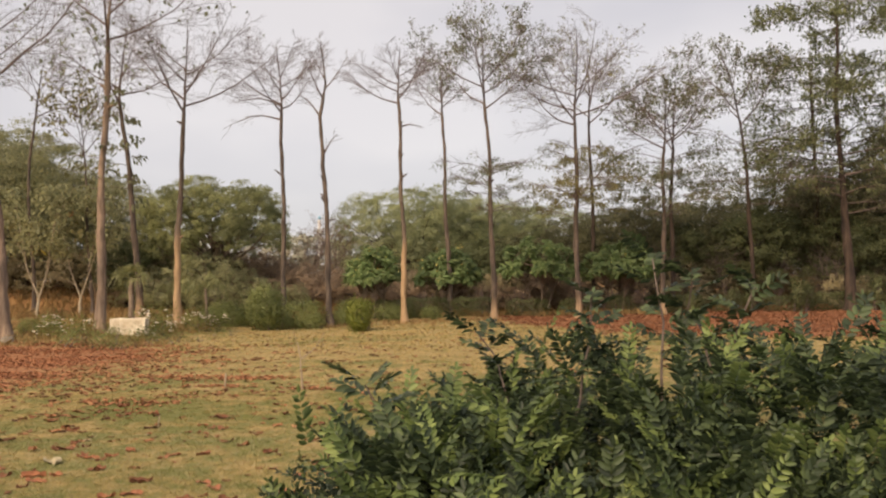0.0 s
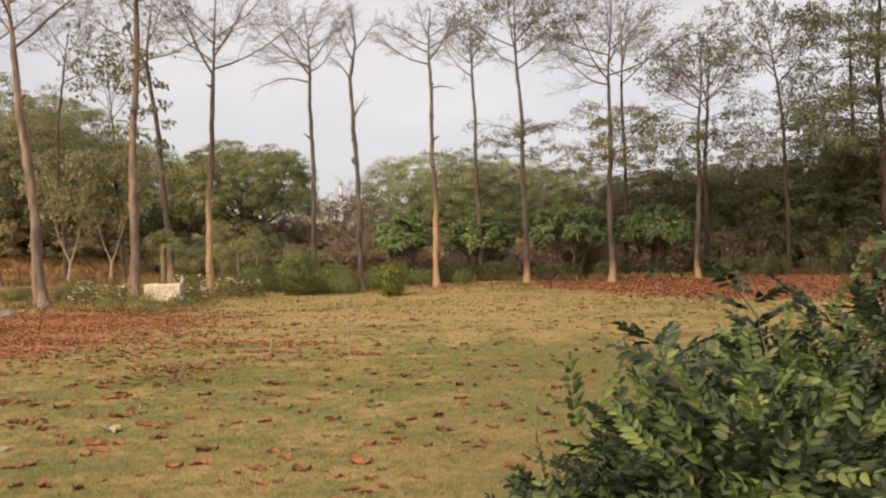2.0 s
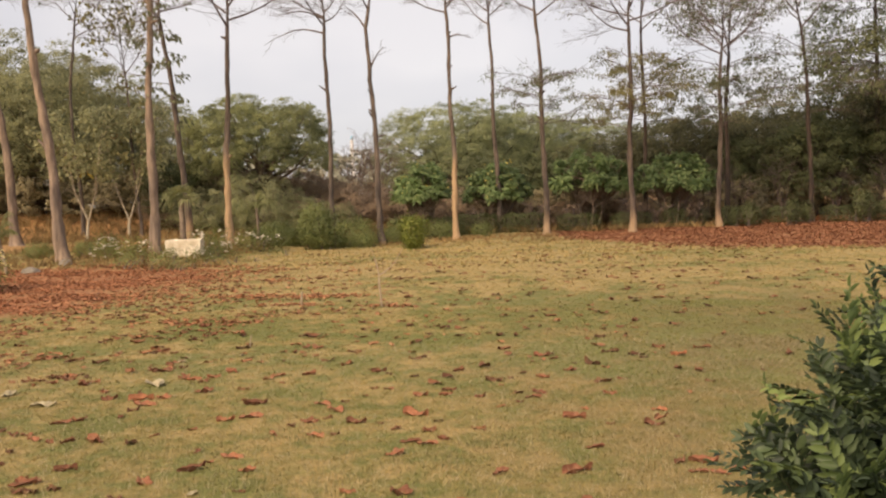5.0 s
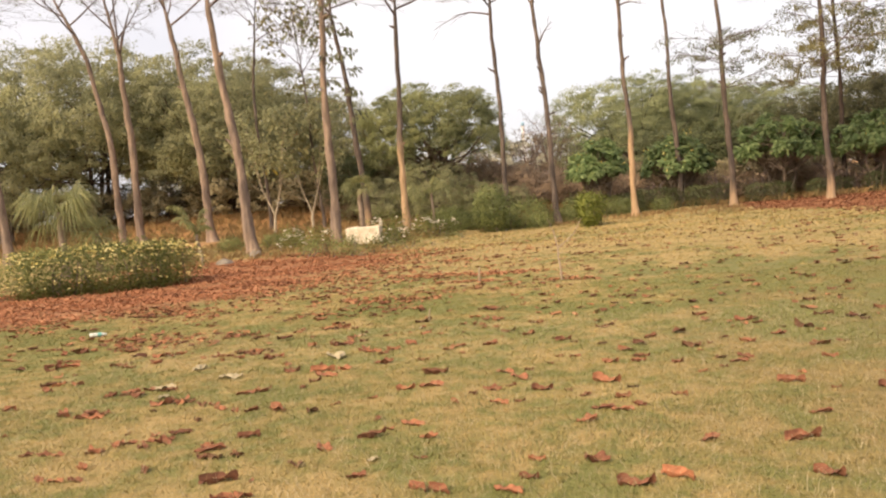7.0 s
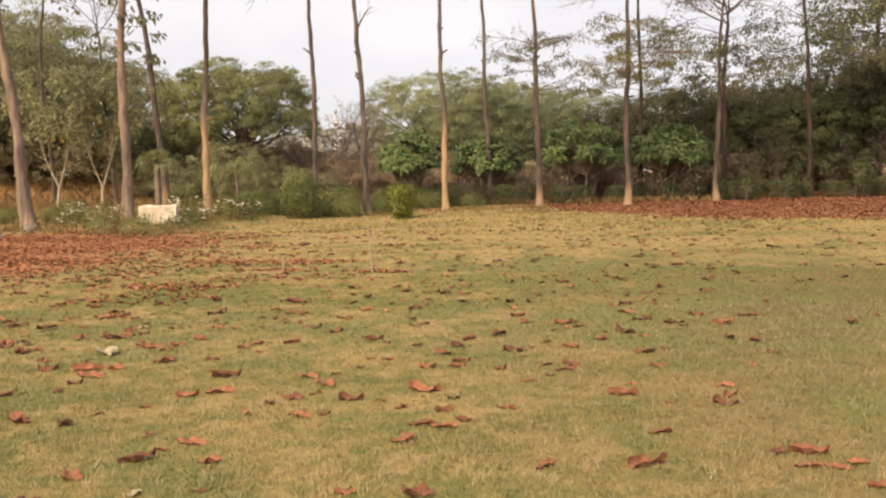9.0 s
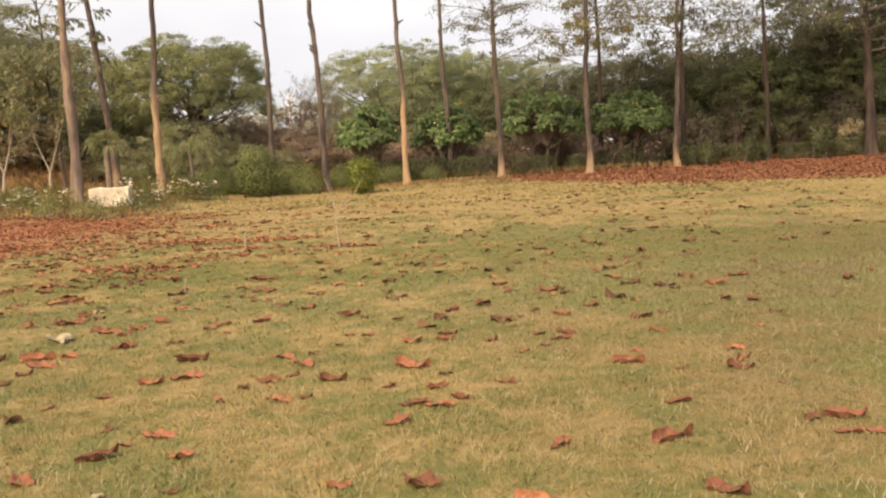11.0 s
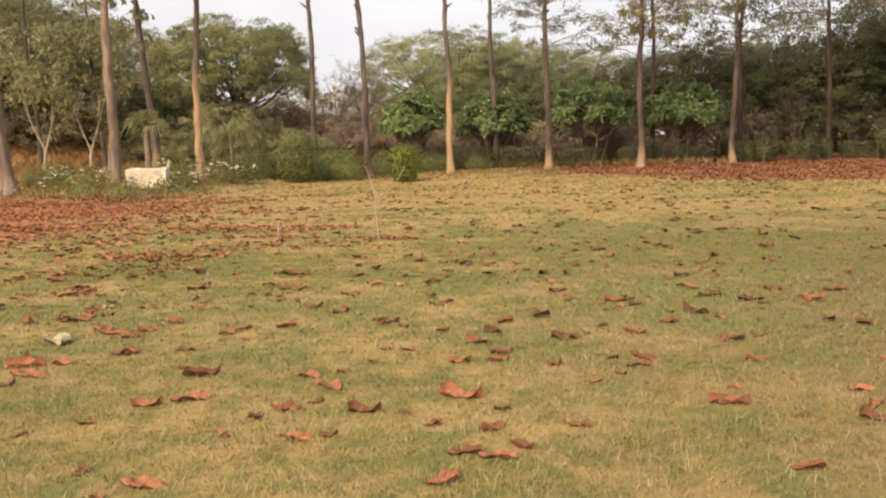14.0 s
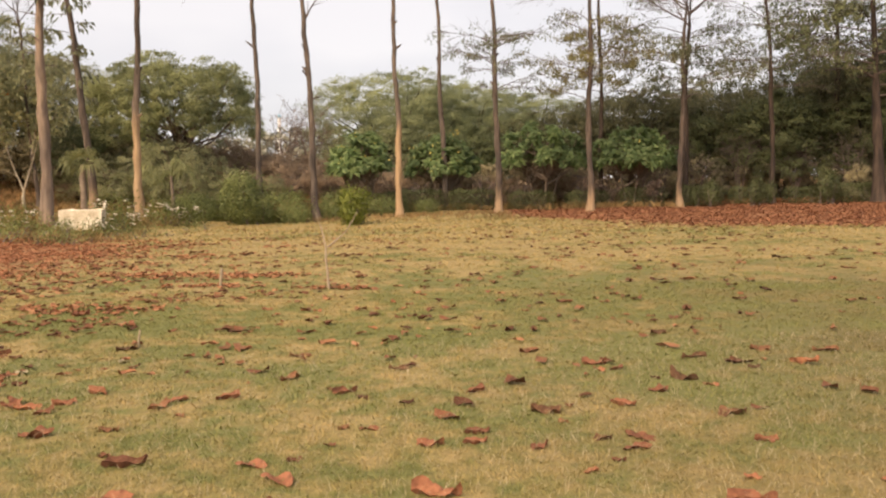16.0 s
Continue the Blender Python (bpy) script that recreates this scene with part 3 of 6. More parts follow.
def tall_tree(trunk, radius, fork, top, reach, limbs=7, leaves=0, seed=0, bark=None, leaf=None, label="", shift=(0, 0), tiers=(), trunk_leaves=0, low=(), stubs=0, branches=9, leaf_size=0.16, whorl=False):
    """trunk: points (x, y, z) up the middle line, the last one at the crown's top. fork: height of the first limb. tiers: (height, reach, leaves) of leafy boughs lower down.
    low: (height, dx, dy, dz) of single bare limbs."""
    r = np.random.default_rng(seed)
    bark, leaf = bark or M_BARK, leaf or M_LEAF_TALL
    base = np.array(trunk[0], float)
    base[2] = ground_z(base[0], base[1]) - 0.05
    pts = np.array(trunk, float)
    pts[0] = base
    pts = pts - base
    zs = np.concatenate([[0, 0.08, 0.25, 0.6], np.linspace(1.1, pts[-1][2], 32)])
    line = np.stack([np.interp(zs, pts[:, 2], pts[:, 0]), np.interp(zs, pts[:, 2], pts[:, 1]), zs], 1)
    line[3:-1, :2] += 0.035 * np.stack([np.sin(zs[3:-1] * 1.1 + seed), np.cos(zs[3:-1] * 0.9 + seed * 2)], 1) + r.normal(0, 0.012, (len(zs) - 4, 2))
    ends = pts[-1][2]
    taper = np.interp(zs, [0, 0.1, 0.4, 1.0, fork, fork + (0.1 if not whorl else 0.6) * (ends - fork), ends], [1.55, 1.22, 0.94, 0.78, 0.42, 0.31, 0.07]) * radius * r.uniform(0.87, 1.13, len(zs))
    tree = thing("tall_tree", base, label or "tall straight slender tree with a bare twiggy crown", "tree", "row of tall trees round the lawn")
    tr = Tubes()
    tr.add(line, taper, 12)
    for k in range(stubs):
        z = r.uniform(0.35, 0.95) * fork
        c = np.array([np.interp(z, zs, line[:, 0]), np.interp(z, zs, line[:, 1]), z])
        a = r.uniform(0, 2 * np.pi)
        d = np.array([np.cos(a), np.sin(a) * 0.5, r.uniform(0.2, 1.0)])
        tr.add([c, c + d * 0.16, c + d * r.uniform(0.2, 0.42)], [radius * 0.42, radius * 0.3, radius * 0.12], 6)
    part("trunk", tr.mesh("trunk", bark), tree)

    def centre(z):
        return np.array([np.interp(z, zs, line[:, 0]), np.interp(z, zs, line[:, 1]), z])

    spots = []
    a0 = r.uniform(0, 6.28)
    for k in range(limbs):
        f = k / max(limbs - 1, 1)
        z = fork + (ends - fork) * ((0.92 * f) if whorl else (0.5 * f))
        a = a0 + k * 2.4 + r.normal(0, 0.25)
        rr = reach * (1.4 - 0.7 * f) * r.uniform(0.8, 1.12)
        end_z = top - (top - fork) * (0.26 * (1 - f) * r.uniform(0.5, 1.4) + 0.06)
        if whorl:
            rr = reach * (1.1 - 0.4 * f) * r.uniform(0.7, 1.1)
            end_z = z + r.uniform(-0.5, 1.1)
        end = np.array([shift[0] + np.cos(a) * rr + centre(z)[0], shift[1] + np.sin(a) * rr + centre(z)[1], end_z])
        br = Tubes()
        limb(br, centre(z), end, min(radius, 0.17) * (0.29 - 0.12 * f) * (0.55 if whorl else 1.0), r, branches + 2, spots, bow=(-0.12 if whorl else 0.09) * rr)
        part("limb", br.mesh("limb", bark if whorl else M_TWIG), tree)
    br = Tubes()
    limb(br, centre(ends * 0.93), centre(ends) + np.array([0, 0, top - ends + 0.05]), radius * 0.12, r, branches // 2, spots)
    part("limb", br.mesh("limb", M_TWIG), tree)
    for z, dx, dy, dz in low:
        br = Tubes()
        limb(br, centre(z), centre(z) + np.array([dx, dy, dz]), radius * 0.3, r, 4, [], 3, bow=-0.15 * abs(dx))
        part("limb", br.mesh("limb", M_TWIG), tree)
    groups = []
    if leaves:
        high = np.array(spots)
        if not whorl:
            high = high[high[:, 2] > fork + 0.3 * (top - fork)]
        pick = r.integers(0, len(high), leaves)
        at = high[pick] + r.normal(0, 0.06, (leaves, 3))
        groups.append(leaf_cloud(at, r.normal(0, 1, (leaves, 3)), leaf_size, leaf_size * 0.55, 0.9, 0.5, seed + 1))
    for z, reach_t, count in tiers:
        mark = len(spots)
        for k in range(7):
            a = k * 0.95 + r.uniform(-0.3, 0.3)
            zz = z + r.uniform(-0.8, 0.8)
            br = Tubes()
            limb(br, centre(zz), centre(zz) + np.array([np.cos(a) * reach_t, np.sin(a) * reach_t, r.uniform(-0.1, 0.6)]) * r.uniform(0.6, 1.6), radius * 0.13, r, 7, spots, 5, bow=-0.1, flat=0.3, up=0.02, length=0.55)
            part("bough", br.mesh("bough", M_TWIG), tree)
        sp = np.array(spots[mark:]) * np.array([1, 1, 0.85]) + np.array([0, 0, 0.15 * (z + 0.12)])
        pick = r.integers(0, len(sp), int(count * 1.2))
        groups.append(leaf_cloud(sp[pick] + r.normal(0, 0.06, (len(pick), 3)), r.normal(0, 1, (len(pick), 3)), leaf_size * 0.9, leaf_size * 0.38, 1.3, 0.5, seed + 2))
    if trunk_leaves:
        knot = r.integers(0, 16, trunk_leaves)
        z = fork * 0.45 + fork * 0.6 * (knot + 0.5) / 16
        c = np.stack([np.interp(z, zs, line[:, 0]), np.interp(z, zs, line[:, 1]), z], 1)
        reach_k = 0.5 + 1.3 * ((knot * 7) % 5) / 5
        sprays = np.stack([np.cos(knot * 2.4) * reach_k, np.sin(knot * 2.4) * reach_k, 0.1 * np.sin(knot * 1.7)], 1) * r.uniform(0.25, 1.0, trunk_leaves)[:, None] + r.normal(0, 1, (trunk_leaves, 3)) * np.array([0.14, 0.14, 0.07])
        groups.append(leaf_cloud(c + sprays, sprays, 0.25, 0.13, 1.4, 0.4, seed + 3))
        for k in range(16):
            foot_k = centre(fork * 0.45 + fork * 0.6 * (k + 0.5) / 16)
            out_k = (0.5 + 1.3 * ((k * 7) % 5) / 5) * np.array([np.cos(k * 2.4), np.sin(k * 2.4), 0.1 * np.sin(k * 1.7)])
            br = Tubes()
            br.add(bowed(foot_k, foot_k + out_k, -0.06, 5, 0.03, r), np.linspace(0.016, 0.005, 5), 5)
            part("bough", br.mesh("bough", M_TWIG), tree)
    if groups:
        part("crown", leaf_mesh("crown", leaf, groups), tree)
    return tree


BARE = "tall slender tree with a bare twiggy crown and grey-brown bark"
PEELED = "tall slender tree, bare crown, lower bark peeled pale orange"
LEAFY = "tall straight tree with small leaves high in its crown"
SPARSE = "tall leaning tree with a few large drooping leaves"

# left of the lawn
tall_tree([(-12.42, 23.8, 0), (-12.83, 23.8, 5.5), (-13.16, 23.8, 8.2), (-13.6, 23.9, 13.0)], 0.225, 8.1, 13.4, 3.2, 6, 60, 11, M_BARK_LEFT, label="tall leaning tree with tan bark and forked bare crown", stubs=2)
tall_tree([(-10.0, 25.2, 0), (-9.96, 25.2, 3.0), (-9.89, 25.2, 5.7), (-9.74, 25.2, 9.5), (-9.45, 25.2, 14.0)], 0.195, 9.4, 14.4, 3.0, 6, 260, 12, M_BARK_LEFT, label=SPARSE, trunk_leaves=110, stubs=3, leaf_size=0.26)
tall_tree([(-11.0, 32.4, 0), (-11.1, 32.4, 3.1), (-11.45, 32.4, 6.6), (-11.8, 32.4, 9.6), (-11.55, 32.4, 12.7)], 0.18, 8.8, 12.8, 3.0, 7, 150, 13, M_BARK_FOOT, label=SPARSE, trunk_leaves=260, stubs=2, leaf_size=0.26)
tall_tree([(-8.3, 28.3, 0), (-8.27, 28.3, 2.9), (-8.13, 28.3, 6.5), (-7.96, 28.3, 8.8), (-7.9, 28.3, 11.4)], 0.17, 8.0, 12.0, 2.9, 8, 16, 14, M_BARK_BARE, label=PEELED, stubs=4)
tall_tree([(-5.25, 34, 0), (-5.27, 34, 5.5), (-5.34, 34, 9.7), (-5.54, 34, 12.3)], 0.15, 9.2, 12.4, 2.4, 9, 0, 15, label=BARE, low=((8.9, -2.6, 0.2, -0.4), (9.5, -1.9, -0.6, 0.0)), stubs=2)
tall_tree([(-2.93, 30.85, 0), (-3.04, 30.85, 4.0), (-3.17, 30.85, 7.25), (-3.30, 30.85, 8.5), (-3.06, 30.85, 9.8), (-3.24, 30.85, 11.5)], 0.15, 9.2, 11.5, 0.75, 4, 0, 16, label="dying slender tree with a broken crown and side stub", low=((8.5, -0.8, 0.1, 0.9), (6.9, 0.55, 0.1, 0.9), (4.2, 0.35, -0.1, 0.12)), stubs=5, branches=5)
tall_tree([(0.02, 32, 0), (0.0, 32, 4.1), (-0.08, 32, 7.9), (-0.18, 32, 9.6), (-0.04, 32, 11.5)], 0.145, 9.2, 11.6, 2.0, 8, 0, 17, M_BARK_BARE, label=PEELED, low=((8.2, 0.9, 0.1, -0.05),), stubs=4)
tall_tree([(2.1, 37, 0), (1.96, 37, 4.4), (1.89, 37, 7.6), (1.81, 37, 9.9), (1.79, 37, 12.0)], 0.15, 9.6, 12.0, 1.5, 7, 0, 18, label=BARE, stubs=2, branches=6)
tall_tree([(3.86, 33.4, 0), (3.81, 33.4, 4.1), (3.71, 33.4, 7.8), (3.59, 33.4, 9.4), (3.45, 33.4, 13.0)], 0.15, 9.2, 13.1, 2.6, 9, 3400, 19, M_BARK_FOOT, label=LEAFY, shift=(-0.2, 0), tiers=((5.5, 1.35, 420), (6.0, 1.6, 500), (6.7, 1.0, 320)), stubs=3, branches=11, leaf_size=0.13)
tall_tree([(7.73, 34.55, 0), (7.71, 34.6, 4.2), (7.74, 34.6, 9.0), (7.86, 34.6, 12.7)], 0.17, 8.7, 12.9, 3.5, 10, 700, 20, M_BARK_FOOT, label="tall tree with a wide thin twiggy crown", tiers=((4.9, 1.6, 1100), (6.0, 1.9, 1400), (7.0, 1.3, 700)), stubs=2, branches=11, leaf=M_LEAF_BROWNISH, leaf_size=0.13)
tall_tree([(9.36, 39, 0), (9.29, 39, 7.2), (9.21, 39, 10.6), (9.23, 39, 13.0)], 0.14, 9.5, 13.2, 1.8, 6, 260, 21, M_BARK_DARK, label=LEAFY, low=((6.6, 3.4, 0.2, 1.9),), tiers=((5.6, 1.5, 800), (7.2, 1.6, 900)), leaf=M_LEAF_BROWNISH)
tall_tree([(12.05, 36.4, 0), (12.13, 36.4, 4.7), (12.29, 36.4, 8.4), (12.34, 36.4, 11.0)], 0.15, 7.9, 11.2, 2.3, 8, 1200, 22, M_BARK_FOOT, label=LEAFY, tiers=((5.4, 1.9, 800), (6.6, 2.1, 1000)), stubs=2)
tall_tree([(13.6, 40, 0), (13.58, 40, 5), (13.73, 40, 9.3), (13.93, 40, 11.7)], 0.17, 8.2, 11.9, 2.2, 7, 1000, 23, M_BARK_DARK, label=LEAFY, tiers=((5.8, 2.0, 900), (7.2, 2.1, 900)))
tall_tree([(17.35, 39, 0), (17.22, 39, 5.7), (16.93, 39, 9.2), (16.58, 39, 11.4), (15.83, 39, 13.4)], 0.15, 9.4, 13.7, 2.2, 7, 1500, 24, M_BARK_DARK, label=LEAFY, shift=(-0.6, 0), tiers=((6.0, 2.2, 1000), (7.6, 2.0, 800)))
tall_tree([(21.6, 37.6, 0), (21.43, 37.8, 6.2), (21.3, 38, 9.8), (21.5, 38, 16.0)], 0.31, 6.4, 17.0, 4.8, 30, 11500, 25, M_BARK_DARK, label="large dark tree with a full drooping leafy crown", tiers=((5.4, 3.0, 800), (7.0, 3.6, 1200)), branches=12, leaf_size=0.19, whorl=True, leaf=M_LEAF_BIG)
tall_tree([(22.6, 43, 0), (22.5, 43, 6.2), (22.3, 43, 14)], 0.24, 7.5, 14.5, 3.5, 18, 2600, 26, M_BARK_DARK, label="large dark tree with a full drooping leafy crown", leaf_size=0.18, whorl=True, leaf=M_LEAF_BIG)
# further left, past the flower bed
tall_tree([(-24.2, 27, 0), (-24.3, 27, 3.0), (-25.2, 27, 9), (-25.8, 27, 13.5)], 0.22, 8.5, 13.5, 3.0, 6, 60, 27, M_BARK_LEFT, label="tall leaning tree with tan bark and bare crown")
tall_tree([(-22.0, 31.6, 0), (-22.15, 31.6, 5.0), (-22.85, 31.6, 8.8), (-24.2, 31.6, 11.7), (-25.0, 31.6, 14)], 0.2, 9.6, 14.2, 2.6, 6, 260, 28, M_BARK_LEFT, label="tall curving tree leaning over, thin crown")
tall_tree([(-21.3, 31.9, 0), (-21.35, 31.9, 5.4), (-21.45, 31.9, 8.7), (-21.95, 31.9, 11.5), (-22.2, 31.9, 14)], 0.24, 8.6, 14.2, 2.6, 6, 260, 29, M_BARK_LEFT, label="tall tree forking in two dark stems", low=((8.5, 0.8, 0.0, 2.0),))
tall_tree([(-17.9, 31.8, 0), (-18.2, 31.8, 5.6), (-18.75, 31.8, 8.6), (-19.1, 31.8, 11.0), (-19.5, 31.8, 14.2)], 0.23, 9.4, 14.4, 3.2, 7, 260, 30, M_BARK_LEFT, label="tall leaning tree with tan bark and bare crown", low=((10.6, -2.2, 0, 0.5),), stubs=2)
tall_tree([(-16.9, 36, 0), (-17.2, 36, 7.5), (-16.4, 36, 12.4)], 0.11, 9.5, 12.6, 1.8, 6, 120, 31, M_BARK, label=BARE, low=((9.0, 2.4, 0, 0.2),))
tall_tree([(-13.9, 35, 0), (-14.3, 35, 7.7), (-14.5, 35, 11.0)], 0.09, 7.0, 11.0, 1.5, 7, 420, 32, M_BARK, label=SPARSE, trunk_leaves=200, leaf_size=0.24, leaf=M_LEAF_BROWNISH)

# ---- dense trees behind ----


def dense_tree(name, label, at, height, reach, clear_stem, clumps, per_clump, leaf, leaf_len, seed, flat=1.0, clump_r=0.55, bark=None, stems=1, turn=0.0, droop=0.4, stem_r=0.16, fill=0.35, lowest=-0.75, flatten=0.62, bare_side=False, uneven=1.0, loose=0.55):
    """A leafy tree: limbs that carry clumps of leaves over a rough dome, with gaps."""
    r = np.random.default_rng(seed)
    tree = thing(name, (at[0], at[1], ground_z(*at) - 0.08), label, "tree", "trees behind the lawn", turn=turn)
    mid = np.array([0, 0, clear_stem + (height - clear_stem) * 0.42])
    half = np.array([reach, reach, (height - clear_stem) * 0.58])
    a = r.uniform(0, 2 * np.pi, clumps)
    h = r.uniform(lowest, 1.0, clumps)
    rad = np.where(r.uniform(0, 1, clumps) < fill, r.uniform(0.35, 0.8, clumps), r.uniform(0.82, 1.08, clumps))
    ring = np.sqrt(np.maximum(0, 1 - np.abs(h) ** (2 * flat)))
    lump = 1 + uneven * (0.13 * np.sin(3 * a + seed) + 0.09 * np.sin(5 * a + 2.3 * h + seed))
    c = mid + half * np.stack([np.cos(a) * ring * lump, np.sin(a) * ring * lump, h * (0.92 + 0.1 * uneven * np.sin(4 * a + seed))], 1) * rad[:, None]
    c[:, 2] = np.maximum(c[:, 2], clear_stem * 0.8 + 0.15)
    if bare_side:
        c = c[~((c[:, 0] > -0.3) & (c[:, 2] < clear_stem + 1.5 + 0.5 * np.sin(3 * c[:, 0])))]
        clumps = len(c)
    st = Tubes()
    for s in range(stems):
        b = np.array([r.normal(0, 0.25), r.normal(0, 0.25), 0]) * (stems > 1)
        e = np.array([r.normal(0, reach * 0.18), r.normal(0, reach * 0.18), clear_stem + (height - clear_stem) * 0.35])
        p = bowed(b, e, 0, 7, 0.06, r)
        st.add(p, np.linspace(stem_r, stem_r * 0.55, 7), 8)
        for k in r.choice(clumps, min(clumps, 26 // stems + 4), replace=False):
            q = bowed(along(p, r.uniform(0.45, 1.0)), c[k], 0.12 * reach * r.uniform(-0.3, 1), 6, 0.08, r)
            st.add(q, np.linspace(stem_r * 0.38, 0.015, 6), 5)
    part("trunk", st.mesh("trunk", bark or M_BARK_DARK), tree)
    # each clump carries sprays over its upper and outer side, each spray a small pad of leaves
    per_spray = 16
    m = max(3, per_clump // per_spray)
    size = np.repeat(r.uniform(0.6, 1.35, clumps), m)[:, None] * clump_r * 1.45
    spray = unit(r.normal(0, 1, (clumps * m, 3)) + 0.8 * unit(np.repeat(c - mid, m, 0)) + np.array([0, 0, 0.45]))
    hub = np.repeat(c, m, 0) + spray * size * r.uniform(0.55, 1.0, (clumps * m, 1)) * np.array([1, 1, flatten])
    pad = np.repeat(size, per_spray, 0) * 0.42
    off = unit(r.normal(0, 1, (len(hub) * per_spray, 3))) * (r.uniform(0.0, 1, len(hub) * per_spray) ** 0.5)[:, None] * pad * np.array([1, 1, 0.55])
    at_leaf = np.repeat(hub, per_spray, 0) + off
    at_leaf[:, 2] = np.maximum(at_leaf[:, 2], 0.1)
    facing = unit(0.75 * np.repeat(spray, per_spray, 0) + 0.4 * off / pad + 0.6 * unit(at_leaf - mid) + np.array([0, 0, 0.3]))
    part("crown", crown_mesh("crown", leaf, at_leaf, facing, leaf_len, leaf_len * 0.55, droop, seed + 5, loose), tree)
    return tree


dome = dense_tree("broad_tree", "broad rounded green tree with a low forked trunk", (-9.7, 40), 5.9, 3.3, 1.0, 520, 176, M_LEAF_NEEM, 0.105, 41, 1.5, 0.34, stems=5, lowest=-0.5, fill=0.2, uneven=0.35, loose=0.7, stem_r=0.17, bark=M_BARK_LEFT, flatten=0.7, bare_side=True)
acacia = dense_tree("acacia_tree", "pale green feathery flat-topped tree", (0.1, 50), 7.0, 4.1, 1.0, 620, 176, M_LEAF_ACACIA, 0.095, 42, 2.6, 0.46, stems=4, droop=0.5, flatten=0.4, fill=0.25, uneven=0.35, loose=0.8)
for x, y, turn, s, tall in ((4.6, 52, 2.1, 0.95, 1.0), (8.6, 54, 4.0, 0.95, 0.92), (2.4, 54, 3.0, 0.9, 1.05)):
    copy_thing(acacia, place(x, y, turn, s, 0.1, tall))

olive = dense_tree("olive_tree", "tall olive-green tree with a wide loose crown", (-20.0, 42), 7.9, 4.2, 1.8, 370, 144, M_LEAF_OLIVE, 0.13, 43, 1.6, 0.52, stems=5, stem_r=0.11, bark=M_BARK, lowest=-0.74)
for x, y, turn, s, tall in ((-23.5, 43, 1.0, 1.12, 1.05), (-29.5, 42, 2.2, 1.2, 1.08), (-36, 43, 3.9, 1.25, 1.1), (-43, 42, 5.0, 1.25, 1.1), (-16.6, 43, 3.0, 0.72, 1.05), (-24.5, 46, 5.5, 0.95, 1.1), (-27, 48, 4.4, 1.1, 1.0), (-50, 40, 0.6, 1.3, 1.1), (-33, 38, 1.7, 0.95, 1.0)):
    copy_thing(olive, place(x, y, turn, s, 0.1, tall))

dark = dense_tree("dark_tree", "dark green dense tree leafed down to the ground", (12.5, 45), 5.4, 3.0, 1.5, 300, 128, M_LEAF_DARK, 0.115, 44, 1.8, 0.46, stems=2, fill=0.25)
for x, y, turn, s, tall in ((17.2, 45.5, 1.1, 1.0, 0.98), (21.5, 46, 2.4, 1.08, 1.2), (26, 46, 3.3, 1.15, 1.25), (30.5, 45, 4.6, 1.3, 1.5), (35.5, 44, 5.5, 1.5, 1.3), (41, 43, 0.4, 1.6, 1.3), (9.0, 46, 2.9, 0.85, 1.0), (15, 50, 4.1, 1.05, 1.05), (20, 51, 5.2, 1.15, 1.0), (28, 51, 0.9, 1.35, 1.0), (47, 41, 2.0, 1.6, 1.3), (24.9, 44, 5.9, 0.95, 1.4), (6.0, 47, 1.9, 0.7, 0.95), (3.0, 46.5, 3.6, 0.55, 0.95), (33.5, 39, 3.1, 1.0, 1.1)):
    copy_thing(dark, place(x, y, turn, s, 0.1, tall))
green = dense_tree("green_tree", "mid-green leafy tree at the wood's edge", (19.0, 42.8), 5.2, 2.2, 1.0, 140, 190, M_LEAF_WOOD, 0.132, 45, 1.3, 0.5, stems=2)
for x, y, turn, s, tall in ((27.0, 42.5, 1.4, 1.1, 1.0), (31.5, 41.5, 3.0, 1.25, 1.1), (-13.2, 37.5, 4.2, 0.62, 1.0), (3.9, 43.5, 0.4, 0.75, 0.95), (37, 40, 5.2, 1.5, 1.2), (23.4, 42.6, 2.2, 1.0, 1.0), (34.5, 41.0, 0.9, 1.5, 1.2), (15.4, 44.0, 1.2, 0.9, 0.95)):
    copy_thing(green, place(x, y, turn, s, 0.1, tall))

# undergrowth under the trees, and dry scrub in the gap
under = dense_tree("undergrowth_bush", "dark tangled bush under the trees", (-19.0, 44.5), 2.3, 2.2, 0.1, 100, 110, M_LEAF_UNDER, 0.14, 46, 1.6, 0.42, stems=3, stem_r=0.05)
for i, (x, y) in enumerate(((-12.6, 39.6), (-11.0, 41.8), (-14.2, 41.5), (-17.2, 41.0), (-21.2, 41.6), (-25.5, 41.8), (-29.8, 41.0), (-15.6, 43.5), (-12.0, 42.5), (-23, 45), (-27, 44.5), (-31, 44), (-36, 42), (-41, 41), (-13.2, 40.5), (12, 42.5), (15.3, 43), (19.5, 44), (23, 41.5), (27, 44), (8.3, 42.8), (5.2, 42.5), (2.2, 42.6), (-0.5, 43))):
    copy_thing(under, place(x, y, i * 1.3, 0.85 + 0.3 * ((i * 7) % 5) / 5, 0.1))
scrub = dense_tree("dry_scrub", "dry brown thorny scrub with bare twigs", (-4.6, 39.5), 1.7, 1.7, 0.05, 110, 128, M_SCRUB, 0.075, 47, 1.4, 0.36, stems=5, stem_r=0.03, bark=M_TWIG)
